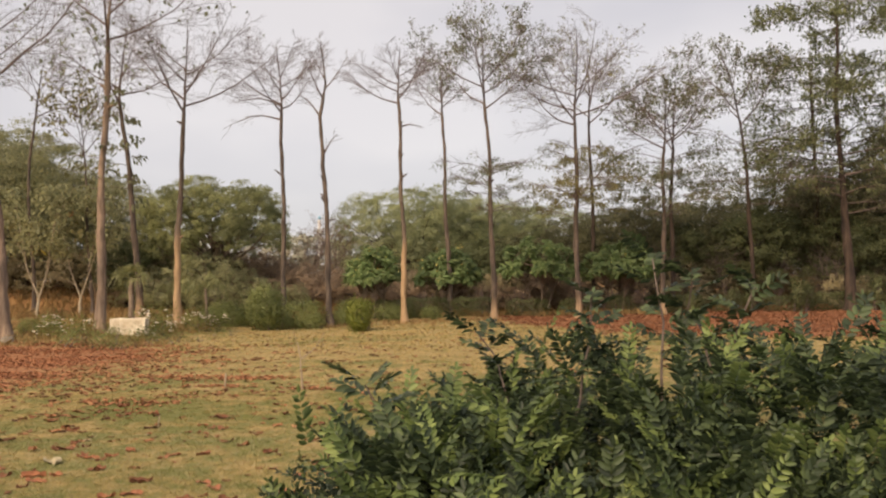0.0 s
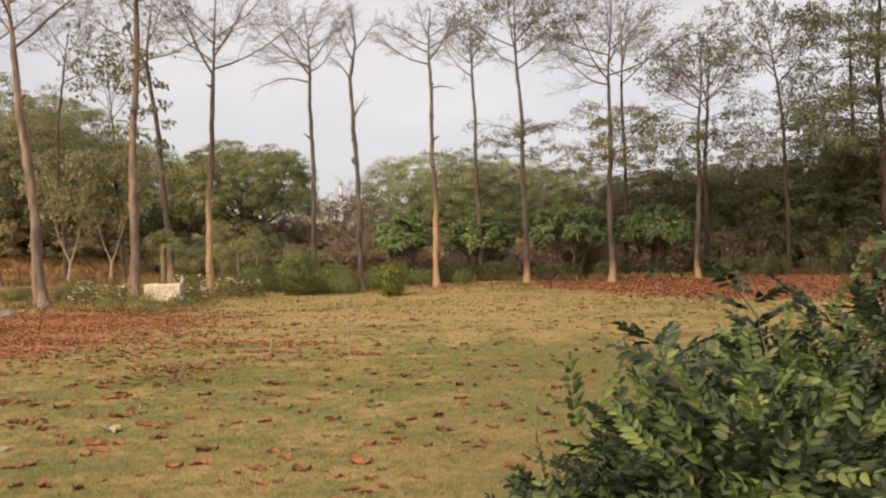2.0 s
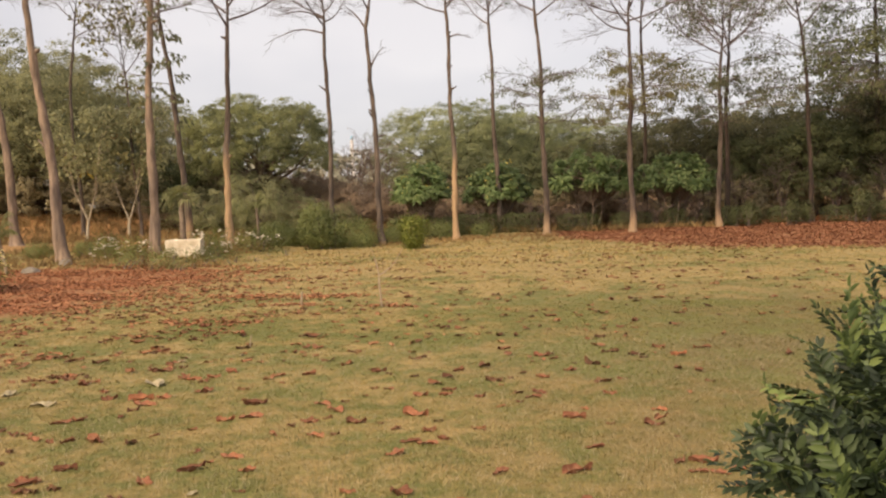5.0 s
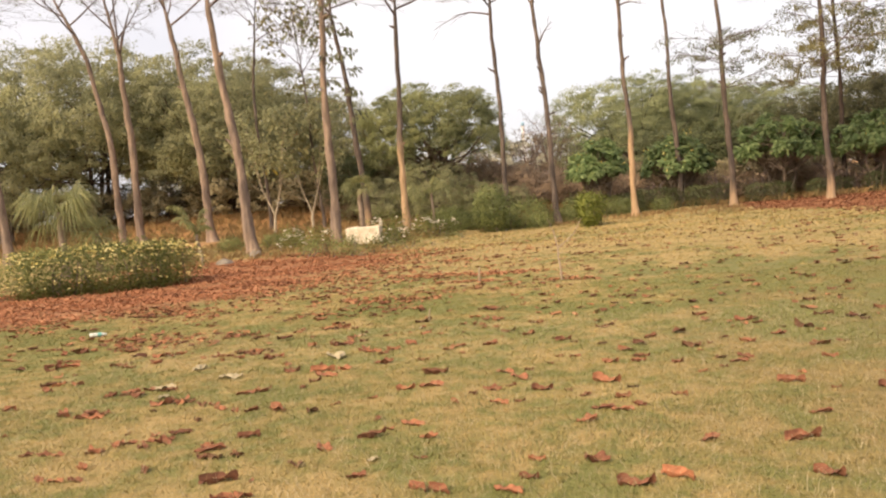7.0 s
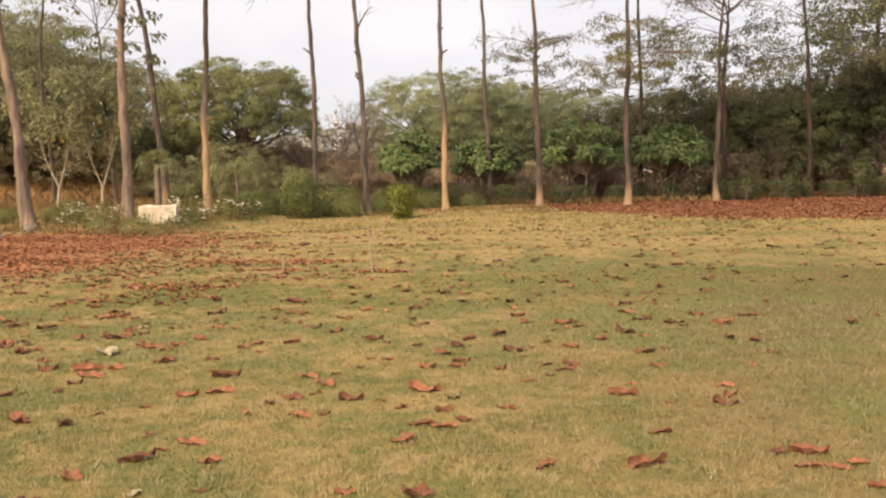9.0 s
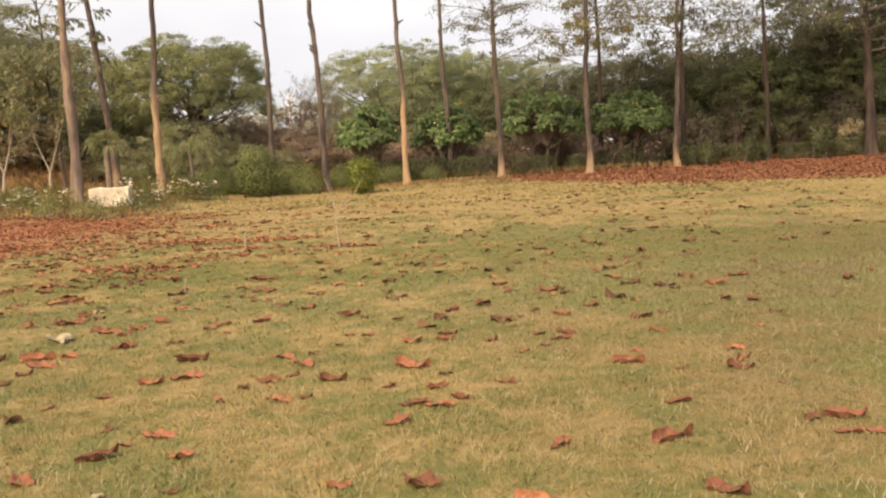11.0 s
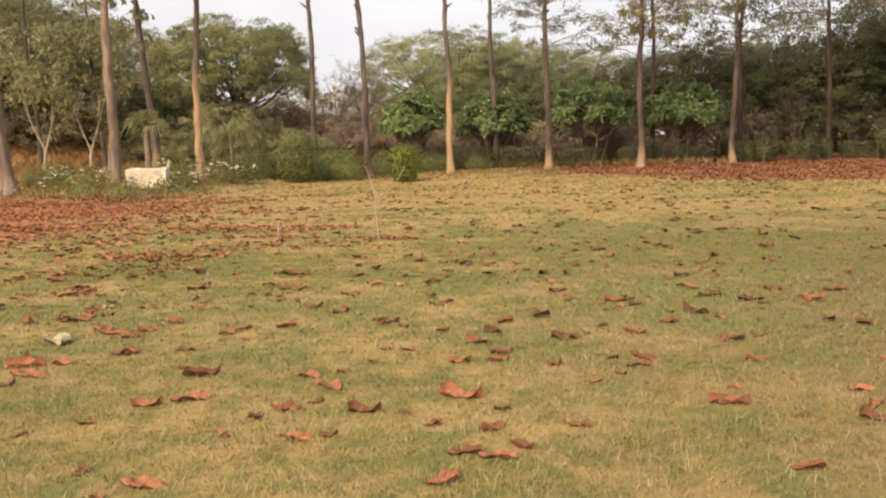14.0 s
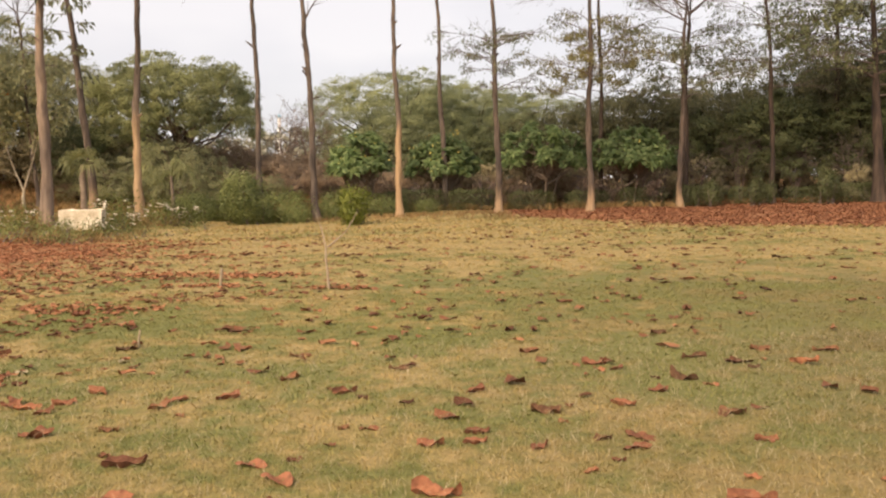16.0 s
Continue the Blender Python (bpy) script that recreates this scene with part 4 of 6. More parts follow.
for i, (x, y) in enumerate(((-7.9, 38.0), (-12.9, 38.2), (-8.0, 42.5), (-9.6, 42.8), (-6.8, 42.0), (-8.9, 44.5), (-2.4, 40), (-6.4, 40.5), (-3.4, 42.5), (0.2, 40.5), (2.6, 40.8), (5.4, 40.6), (-5.5, 44), (-1.2, 44), (8.5, 41))):
    copy_thing(scrub, place(x, y, i * 1.9, 0.9 + 0.25 * ((i * 3) % 4) / 4, 0.05, 0.9))
shrub = dense_tree("loose_shrub", "loose olive-green shrub under the broad tree", (-8.7, 36.0), 2.5, 1.5, 0.15, 120, 112, M_LEAF_OLIVE, 0.085, 50, 1.5, 0.34, stems=5, stem_r=0.03, bark=M_STEM_GREY)
for x, y, turn, s, tall in ((-10.6, 36.4, 2.0, 0.9, 0.95), (-6.9, 36.6, 4.1, 0.75, 0.9), (-9.6, 37.6, 1.0, 0.85, 1.15), (-5.6, 37.4, 5.0, 0.6, 0.9), (-12.2, 36.8, 3.0, 0.7, 0.9)):
    copy_thing(shrub, place(x, y, turn, s, 0.05, tall))
# far trees: their haze is only the pale leaf colour
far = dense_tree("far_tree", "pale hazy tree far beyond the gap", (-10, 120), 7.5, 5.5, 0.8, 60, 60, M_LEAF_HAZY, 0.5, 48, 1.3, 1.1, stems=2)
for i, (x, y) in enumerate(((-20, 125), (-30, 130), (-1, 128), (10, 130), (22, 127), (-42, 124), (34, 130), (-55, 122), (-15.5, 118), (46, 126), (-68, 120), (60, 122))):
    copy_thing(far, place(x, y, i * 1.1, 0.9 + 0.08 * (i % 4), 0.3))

# bare bushes that stand up in the gap
def bare_bush(at, height, reach, seed, n=160):
    r = np.random.default_rng(seed)
    b = thing("bare_bush", (*at, ground_z(*at) - 0.05), "leafless pale grey bush with upright twigs", "bush", "leafless bushes in the gap")
    t, spots = Tubes(), []
    for k in range(9):
        a = r.uniform(0, 6.28)
        limb(t, (0, 0, 0), np.array([np.cos(a) * reach, np.sin(a) * reach, height]) * r.uniform(0.65, 1.05), 0.035, r, 8, spots, 5, bow=-0.1)
    tagged(part("twig_work", t.mesh("twig_work", M_TWIG), b), kind="stuff")
    if not n:
        return
    sp = np.array(spots)[r.integers(0, len(spots), n)]
    part("foliage", quad_mesh("foliage", *leaf_cloud(sp, r.normal(0, 1, (n, 3)), 0.13, 0.07, 0.3, 0.6, seed), M_SCRUB, False), b)


bare_bush((-5.6, 46), 3.6, 1.2, 61)
bare_bush((-4.2, 47), 3.9, 1.0, 62)

for i, (x, y, h) in enumerate(((3.9, 37.2, 1.3), (8.4, 37.7, 1.5), (9.5, 38.0, 1.1), (11.3, 37.6, 1.4), (0.9, 36.9, 1.2), (5.6, 37.6, 1.2))):
    bare_bush((x, y), h, 0.45, 63 + i)

for i, (x, y, h) in enumerate(((13.0, 41.6, 3.0), (14.6, 41.2, 2.6), (17.0, 41.8, 3.2), (19.6, 41.4, 2.8), (22.2, 41.0, 3.0), (25.0, 41.2, 2.8))):
    bare_bush((x, y), h, 0.7, 73 + i, 0)

# ---- flowering shrubs, hedges and clipped bushes ----


def plumeria(at, height, reach, seed, flowers, label):
    """Forked stems that end in whorls of long leaves."""
    r = np.random.default_rng(seed)
    b = thing("flowering_shrub", (*at, ground_z(*at) - 0.05), label, "shrub", "broad-leaved shrubs before the wood")
    tips = []
    for k in range(5):
        t = Tubes()
        a = k * 1.26 + r.uniform(-0.3, 0.3)
        e = np.array([np.cos(a) * reach * 0.5, np.sin(a) * reach * 0.5, height * 0.55])
        p = bowed((0.3 * np.cos(a), 0.3 * np.sin(a), 0), e, 0.1, 5, 0.05, r)
        t.add(p, np.linspace(0.06, 0.035, 5), 6)
        for j in range(30):
            a2, u = r.uniform(0, 6.28), r.uniform(0.05, 1.0) ** 0.5
            tip = np.array([np.cos(a2) * reach * u, np.sin(a2) * reach * u, height * (0.48 + 0.47 * np.sqrt(max(0, 1 - u * u)) * r.uniform(0.05, 1.05))])
            q = bowed(along(p, r.uniform(0.5, 1)), tip, 0.08, 4, 0.03, r)
            t.add(q, np.linspace(0.03, 0.014, 4), 5)
            tips.append(tip)
        part("stem", t.mesh("stem", M_STEM_GREY), b)
    tips = np.array(tips)
    per = 32
    c = np.repeat(tips, per, 0) + r.normal(0, 0.07, (len(tips) * per, 3))
    turn_k = np.tile(np.arange(per) * 2.4, len(tips)) + np.repeat(r.uniform(0, 6.28, len(tips)), per)
    rise = r.uniform(-0.35, 0.75, len(c))
    d = unit(np.stack([np.cos(turn_k), np.sin(turn_k), rise], 1))
    facing = unit(0.55 * unit(c - np.array([0, 0, height * 0.5])) + 0.3 * d + np.array([0, 0, 0.55]))
    part("foliage", crown_mesh("foliage", M_LEAF_PLUMERIA, c, facing, 0.30, 0.12, 0.2, seed, 0.35, d), b)
    if flowers:
        k = r.integers(0, len(tips), flowers)
        high = tips[k] + r.normal(0, 0.1, (flowers, 3)) + np.array([0, 0, 0.18])
        part("blossom", quad_mesh("blossom", *leaf_cloud(high, r.normal(0, 1, (flowers, 3)), 0.11, 0.08, 0, 0.8, seed + 1), M_FLOWER_Y, False), b, "yellow flower heads")["kind"] = "stuff"
    return b


YELLOW = "broad-leaved green shrub with yellow flower heads"
GREENSHRUB = "rounded dark green broad-leaved shrub on thin stems"
plumeria((-1.45, 36.0), 3.6, 1.25, 71, 110, YELLOW)
plumeria((2.1, 38.2), 3.45, 1.6, 72, 130, YELLOW)
plumeria((6.5, 38.4), 4.2, 1.9, 73, 0, GREENSHRUB)
plumeria((10.5, 38.4), 3.9, 1.95, 74, 8, GREENSHRUB)


def over_box(half, count, r):
    """Directions that spread evenly over the faces of a box once it is stretched."""
    area = np.array([half[1] * half[2], half[0] * half[2], half[0] * half[1]])
    axis = r.choice(3, count, p=area / area.sum())
    c = r.uniform(-1, 1, (count, 3))
    c[np.arange(count), axis] = np.where(r.uniform(0, 1, count) < 0.5, -1.0, 1.0)
    return unit(c)


def leafy_block(name, label, category, at, size, count, leaf, leaf_len, seed, turn=0.0, roundness=3.0, group="", flowers=0, flower_mat=None, ragged=0.06, flower_size=0.07, foot=1.0):
    """A clipped or loose bush: leaves over a rounded box, on a skeleton of stems."""
    r = np.random.default_rng(seed)
    b = thing(name, (*at, ground_z(*at) - 0.04), label, category, group, turn=turn)
    half = np.array(size) / 2
    d = over_box(half, count, r)
    k = (np.abs(d) ** roundness).sum(1) ** (-1 / roundness)
    depth = 1 - np.abs(r.normal(0, 0.13, count))
    p = d * (k * depth)[:, None] * half
    p = p + 0.07 * np.sin(p * 7.0 + seed)[:, [1, 2, 0]] * half.min() + r.normal(0, ragged, p.shape)
    p[:, 2] = np.maximum(p[:, 2] + half[2], 0.03)
    p[:, :2] *= (foot + (1 - foot) * np.clip(p[:, 2] / size[2], 0, 1))[:, None]
    t = Tubes()
    for j in range(max(6, int(size[0] * 5))):
        e = p[r.integers(0, count)] * np.array([1, 1, 0.92])
        s = np.array([np.clip(e[0] + r.normal(0, 0.15), -half[0] * 0.8, half[0] * 0.8), r.normal(0, half[1] * 0.25), 0])
        t.add(bowed(s, e, 0, 5, 0.03, r), np.linspace(0.022, 0.006, 5), 5)
    tagged(part("twig_work", t.mesh("twig_work", M_TWIG), b), kind="stuff")
    part("foliage", crown_mesh("foliage", leaf, p, unit(d + np.array([0, 0, 0.2])), leaf_len, leaf_len * 0.5, -0.3, seed, 0.7), b)
    if flowers:
        dd = over_box(half, flowers, r)
        dd[:, 2] = np.where(dd[:, 2] < -0.4, -dd[:, 2], dd[:, 2])
        kk = (np.abs(dd) ** roundness).sum(1) ** (-1 / roundness)
        f = dd * kk[:, None] * half * 1.02
        f[:, 2] += half[2]
        f += 0.05 * r.normal(0, 1, f.shape)
        vq = [leaf_cloud(f, np.tile(np.array([np.cos(a), np.sin(a), 0.35]), (flowers, 1)), flower_size, flower_size * 0.8, 0, 0.25, seed + 3 + i) for i, a in enumerate((0.3, 1.6, 2.8, 4.1, 5.3))]
        tagged(part("blossom", leaf_mesh("blossom", flower_mat, vq), b), kind="stuff")
    return b


hedge = leafy_block("clipped_hedge", "dark green clipped hedge block in front of the wood", "hedge", (3.2, 36.7), (2.3, 0.95, 0.9), 5200, M_LEAF_WOOD, 0.065, 81, 0.22, 6.0, "hedge before the wood", ragged=0.04)
for i, x in enumerate((-0.6, 0.9, 5.75, 8.3, 10.8, 13.4, 15.9, 18.5, 21.0, 23.6, 26.2, 28.8, 31.4, 34.0)):
    copy_thing(hedge, place(x, 36.05 + 0.2 * x - 0.0042 * x * x + 0.12 * math.sin(i * 2.2), 0.2 - 0.01 * x + 0.05 * math.sin(i), 0.95 + 0.08 * math.sin(i * 1.7), 0.04))
loose = leafy_block("low_bush", "low loose green bush in the flower bed", "bush", (-4.0, 30.6), (1.9, 1.4, 0.95), 3000, M_LEAF_BED, 0.09, 82, 0.4, 2.4, "low bushes along the bed", ragged=0.14)
for x, y, turn, s in ((-4.7, 29.3, 4.0, 0.6), (-6.0, 30.2, 5.2, 0.7), (-2.5, 31.6, 0.9, 0.6), (-7.6, 30.4, 1.9, 0.6), (-5.6, 31.2, 1.0, 0.95), (-7.2, 31.4, 2.2, 0.9), (-3.6, 29.4, 3.1, 0.62), (-6.6, 29.5, 0.4, 0.7), (-2.3, 33.6, 1.4, 0.9), (-0.6, 33.9, 2.6, 0.75), (-13.6, 24.7, 2.9, 0.5), (1.2, 34.6, 1.1, 0.6), (-12.2, 24.9, 5.0, 0.45)):
    copy_thing(loose, place(x, y, turn, s, 0.04))
leafy_block("round_shrub", "large rounded green shrub with loose shoots", "shrub", (-5.1, 28.6), (1.45, 1.35, 1.7), 4600, M_LEAF_BED, 0.09, 83, 0.0, 2.0, ragged=0.14, foot=0.85)
leafy_block("clipped_bush", "small flat-topped bush with bright yellow-green leaves", "bush", (-1.55, 27.6), (1.05, 1.0, 1.15), 3000, M_LEAF_TOPIARY, 0.09, 84, 0.3, 3.2, ragged=0.09, foot=0.55)
leafy_block("flower_hedge", "low green hedge covered in small yellow flowers", "hedge", (-12.4, 15.3), (4.6, 1.9, 1.06), 20000, M_LEAF_HEDGE, 0.07, 85, 0.62, 3.4, flowers=800, flower_mat=M_FLOWER_HEDGE, ragged=0.11, flower_size=0.046)
leafy_block("flower_hedge", "low green hedge covered in small yellow flowers", "hedge", (-16.6, 12.4), (5.0, 1.9, 1.06), 20000, M_LEAF_HEDGE, 0.07, 86, 0.62, 3.4, flowers=800, flower_mat=M_FLOWER_HEDGE, ragged=0.11, flower_size=0.046)
rose = leafy_block("rose_bush", "thin rose bush with pale white blooms", "bush", (-8.3, 25.6), (1.3, 0.9, 0.85), 1000, M_LEAF_HEDGE, 0.085, 87, 0.0, 2.0, "rose bushes round the block", 20, M_FLOWER_W, 0.17, 0.095)
for x, y, turn, s in ((-7.2, 26.8, 1.0, 0.9), (-6.6, 27.4, 2.1, 0.8), (-10.1, 23.9, 2.9, 0.75), (-7.9, 23.3, 0.6, 0.5), (-9.0, 23.7, 1.2, 0.42), (-10.9, 23.5, 4.0, 0.7), (-7.6, 24.3, 3.3, 0.7), (-11.5, 25.0, 1.7, 0.75)):
    copy_thing(rose, place(x, y, turn, s, 0.04))
cone = leafy_block("conical_shrub", "small upright conical green shrub", "shrub", (15.4, 36.4), (0.6, 0.6, 1.4), 1300, M_LEAF_WOOD, 0.09, 88, 0.0, 1.6, "small shrubs before the hedge", ragged=0.08)
for x, y, turn, s in ((13.5, 36.6, 1.0, 0.95), (12.9, 36.9, 2.2, 0.75), (16.4, 37.2, 2.0, 0.8), (18.6, 36.6, 3.0, 1.3), (19.4, 37.4, 1.0, 1.1), (22.6, 37.0, 0.4, 1.35), (25.2, 37.0, 1.7, 1.4), (28, 36.6, 4.0, 1.4)):
    copy_thing(cone, place(x, y, turn, s, 0.04))

weed = leafy_block("weed_tuft", "straggly grey-green weeds growing through dry leaves", "weed", (-8.3, 20.9), (0.9, 0.7, 0.36), 260, M_LEAF_BED, 0.065, 89, 0.0, 1.7, "weeds at the bed's edge", ragged=0.12)
for x, y, turn, s in ((-7.9, 21.4, 1.0, 0.9), (-9.6, 21.6, 2.0, 1.1), (-8.9, 22.6, 3.0, 1.2), (-7.2, 22.6, 4.0, 1.0), (-6.6, 23.4, 0.5, 0.9), (-9.9, 23.0, 2.5, 1.1), (-5.9, 25.2, 3.5, 0.8), (-8.0, 23.2, 0.2, 1.1)):
    copy_thing(weed, place(x, y, turn, s, 0.02))

# ---- palms ----


def palm(at, stem_h, fronds, length, seed, label, hang=0.7, lifts=(0.35, 1.7)):
    r = np.random.default_rng(seed)
    b = thing("palm", (*at, ground_z(*at) - 0.03), label, "palm", "palms in the bed")
    t = Tubes()
    top = np.array([r.normal(0, 0.05), r.normal(0, 0.05), stem_h])
    t.add(bowed((0, 0, 0), top, 0, 5, 0.02, r), [0.09, 0.07, 0.055, 0.055, 0.045], 8)
    part("stem", t.mesh("stem", M_STEM_GREY), b)
    for k in range(fronds):
        a = k * 2.4 + r.normal(0, 0.35)
        lift = r.uniform(*lifts)
        u = np.linspace(0, 1, 9)
        ln = length * r.uniform(0.65, 1.15)
        p = top + np.stack([np.cos(a) * ln * u * (1 - 0.15 * u), np.sin(a) * ln * u * (1 - 0.15 * u), ln * (lift * u - hang * (lift + 0.7) * u * u)], 1)
        st = Tubes()
        st.add(p, np.linspace(0.016, 0.004, 9), 4)
        n = 24
        w = np.linspace(0.2, 1.0, n)
        c = np.stack([np.interp(w, u, p[:, i]) for i in range(3)], 1)
        side = np.array([-np.sin(a), np.cos(a), 0])
        fwd = np.array([np.cos(a), np.sin(a), 0.0])
        blades = [leaf_cloud(c, np.tile(side * sgn * 0.8 + fwd * 0.6 + np.array([0, 0, -0.45]), (n, 1)), length * 0.24, 0.026, 0.7, 0.2, seed + k) for sgn in (-1, 1)]
        frond = part("frond", leaf_mesh("frond", M_LEAF_PALM, blades), b)
        part("stalk", st.mesh("stalk", M_LEAF_PALM), frond)
    return b


def fan_palm(at, stem_h, fans, stalk, blade, seed, label):
    """Fan leaves on long stalks; each fan is a fold of narrow blades with hanging tips."""
    r = np.random.default_rng(seed)
    b = thing("fan_palm", (*at, ground_z(*at) - 0.03), label, "palm", "palms in the bed")
    t = Tubes()
    top = np.array([0.0, 0.0, stem_h])
    t.add(bowed((0, 0, 0), top, 0, 5, 0.02, r), [0.14, 0.12, 0.11, 0.11, 0.08], 8)
    part("stem", t.mesh("stem", M_STEM_GREY), b)
    for k in range(fans):
        a = k * 2.4 + r.normal(0, 0.2)
        rise = r.uniform(-0.5, 1.8)
        d = unit(np.array([np.cos(a), np.sin(a), rise]))
        e = top + d * stalk * r.uniform(0.7, 1.1)
        st = Tubes()
        st.add(bowed(top, e, 0.06 * stalk, 5, 0.01, r), np.linspace(0.018, 0.010, 5), 5)
        side = unit(unit(np.cross(d, np.array([0, 0, 1.0]))) + r.normal(0, 0.45, 3))
        side = unit(side - d * (side @ d))
        n = 24
        w = np.linspace(-1.75, 1.75, n)
        bd = np.cos(w)[:, None] * d + np.sin(w)[:, None] * side
        ln = blade * (0.7 + 0.3 * np.cos(w)) * r.uniform(0.7, 1.1, n)
        mid = e + bd * (ln * 0.55)[:, None]
        wid = np.cross(bd, np.cross(d, side)) * 0.018
        tip = e + bd * ln[:, None] + np.array([0, 0, -1.0]) * (ln * r.uniform(0.35, 0.95, n))[:, None]
        v = np.stack([np.tile(e, (n, 1)), mid + wid, tip, mid - wid], 1).reshape(-1, 3)
        fan = part("frond", quad_mesh("frond", v, np.arange(n * 4).reshape(-1, 4), M_LEAF_PALM, False), b)
        part("stalk", st.mesh("stalk", M_LEAF_PALM), fan)


fan_palm((-17.35, 20.9), 2.05, 22, 0.65, 1.15, 91, "large fan palm with drooping yellow-green fronds")
fan_palm((-16.55, 21.5), 1.3, 7, 0.35, 0.8, 97, "low fan palm with pale hanging fronds")
palm((-14.7, 24.6), 0.75, 11, 0.95, 92, "young palm with upright green fronds", 0.45, (0.6, 2.4))
fan_palm((-10.4, 29.6), 1.75, 8, 0.4, 0.7, 93, "small fan palm beside a trunk")
palm((-8.9, 30.2), 1.25, 6, 1.4, 94, "small palm with thin arching fronds", 0.7, (0.4, 1.7))
palm((-7.4, 29.0), 1.45, 7, 1.6, 95, "young palm on a thin grey stem", 0.7, (0.5, 1.7))

# ---- young trees on pale stems at the left ----


def young_tree(at, height, seed, label):
    r = np.random.default_rng(seed)
    b = thing("young_tree", (*at, ground_z(*at) - 0.04), label, "tree", "young trees on the bank")
    t, spots = Tubes(), []
    p = bowed((0, 0, 0), (0.05, 0, height * 0.17), 0, 4, 0.02, r)
    t.add(p, [0.085, 0.075, 0.065, 0.06], 8)
    for sx in (-1, 1):
        limb(t, p[-1], (sx * height * 0.14, 0.1 * sx, height * 0.62), 0.045, r, 5, spots, 3, bow=0.06)
        limb(t, (sx * height * 0.075, 0.05 * sx, height * 0.42), (sx * height * 0.2, -0.25 * sx, height), 0.03, r, 8, spots, 4, bow=0.05)
    part("trunk", t.mesh("trunk", M_PALE_STEM), b)
    n = 1500
    sp = np.array(spots)
    sp = sp[sp[:, 2] > height * 0.52]
    c = sp[r.integers(0, len(sp), n)] + r.normal(0, 0.2, (n, 3))
    part("crown", quad_mesh("crown", *leaf_cloud(c, r.normal(0, 1, (n, 3)), 0.22, 0.12, 0.8, 0.5, seed), M_LEAF_OLIVE, False), b)
    return b


M_ORANGE = plain_material("orange_leaf", (0.45, 0.12, 0.04), (0.6, 0.2, 0.06), 9.0, 0.6)


def young_tree_leaf(b, at, material, label, seed):
    r = np.random.default_rng(seed)
    n = 9
    part("dead_leaf", quad_mesh("dead_leaf", *leaf_cloud(np.array(at) + r.normal(0, 0.07, (n, 3)), r.normal(0, 1, (n, 3)), 0.24, 0.14, 0.8, 0.4, seed), material, False), b, label)["kind"] = "stuff"


first = young_tree((-16.0, 34.2), 5.4, 101, "young tree forking in pale stems, drooping leaves")
young_tree_leaf(first, (0.15, -0.2, 3.0), M_FLOWER_Y, "bright yellow withered leaves", 3)
second = young_tree((-14.4, 34.8), 5.4, 102, "young tree on a crooked pale stem")
young_tree_leaf(second, (-0.35, -0.2, 4.6), M_ORANGE, "orange withered leaves", 4)

# ---- block, rock, stakes, sapling, far mast ----


def stone_block():
    def build(bm):
        bmesh.ops.create_cube(bm, size=1)
        bmesh.ops.subdivide_edges(bm, edges=bm.edges[:], cuts=9, use_grid_fill=True)
        for v in bm.verts:
            c = v.co.copy()
            chip = 0.045 * noise.noise(c * 5.0) if c.z > 0.45 else 0.0
            v.co = Vector((c.x * (1.10 + 0.03 * c.z) + 0.012 * noise.noise(c * 4.0), c.y * 0.5 + 0.012 * noise.noise(c * 4.0 + Vector((7, 0, 0))), (c.z + 0.5) * 0.54 + chip))
    ob = new("stone_block", solid("stone_block", M_STONE, build))
    ob.matrix_basis = pose(-8.78, 24.5, ground_z(-8.78, 24.5) - 0.02, 0, 0, 3)
    tagged(ob, "cream plastered block with a worn rim in the rose bed", "block")


stone_block()


def rock(at, size, seed):
    r = np.random.default_rng(seed)

    def build(bm):
        bmesh.ops.create_icosphere(bm, subdivisions=3, radius=1)
        for v in bm.verts:
            k = 1 + 0.22 * noise.noise(v.co * 1.6 + Vector((seed, 0, 0))) + 0.06 * noise.noise(v.co * 5)
            v.co = Vector((v.co.x * size[0] * k, v.co.y * size[1] * k, max(v.co.z, -0.5) * size[2] * k))
    ob = new("rock", solid("rock", M_ROCK, build))
    ob.matrix_basis = pose(at[0], at[1], ground_z(*at) + size[2] * 0.25, 0, 0, seed * 40)
    tagged(ob, "pale grey field stone lying in dry leaves", "rock", "stones by the flower bed")


rock((-12.1, 21.0), (0.26, 0.2, 0.14), 1)
rock((-11.8, 22.6), (0.2, 0.18, 0.16), 2)


def stake(at, height, radius, lean):
    t = Tubes()
    t.add([(0, 0, -0.05), (lean * 0.3, 0, height * 0.4), (lean, 0, height - 0.01), (lean, 0, height)], [radius, radius, radius * 0.9, 0.002], 8)
    ob = new("wooden_stake", t.mesh("wooden_stake", M_STEM_STAKE))
    ob.matrix_basis = pose(*at, ground_z(*at))
    tagged(ob, "short pale wooden stake standing in the lawn", "stake", "stakes in the lawn")


stake((-2.86, 11.85), 0.26, 0.022, 0.02)
stake((-2.79, 7.62), 0.16, 0.01, 0.02)
stake((-12.86, 21.15), 0.6, 0.05, -0.08)


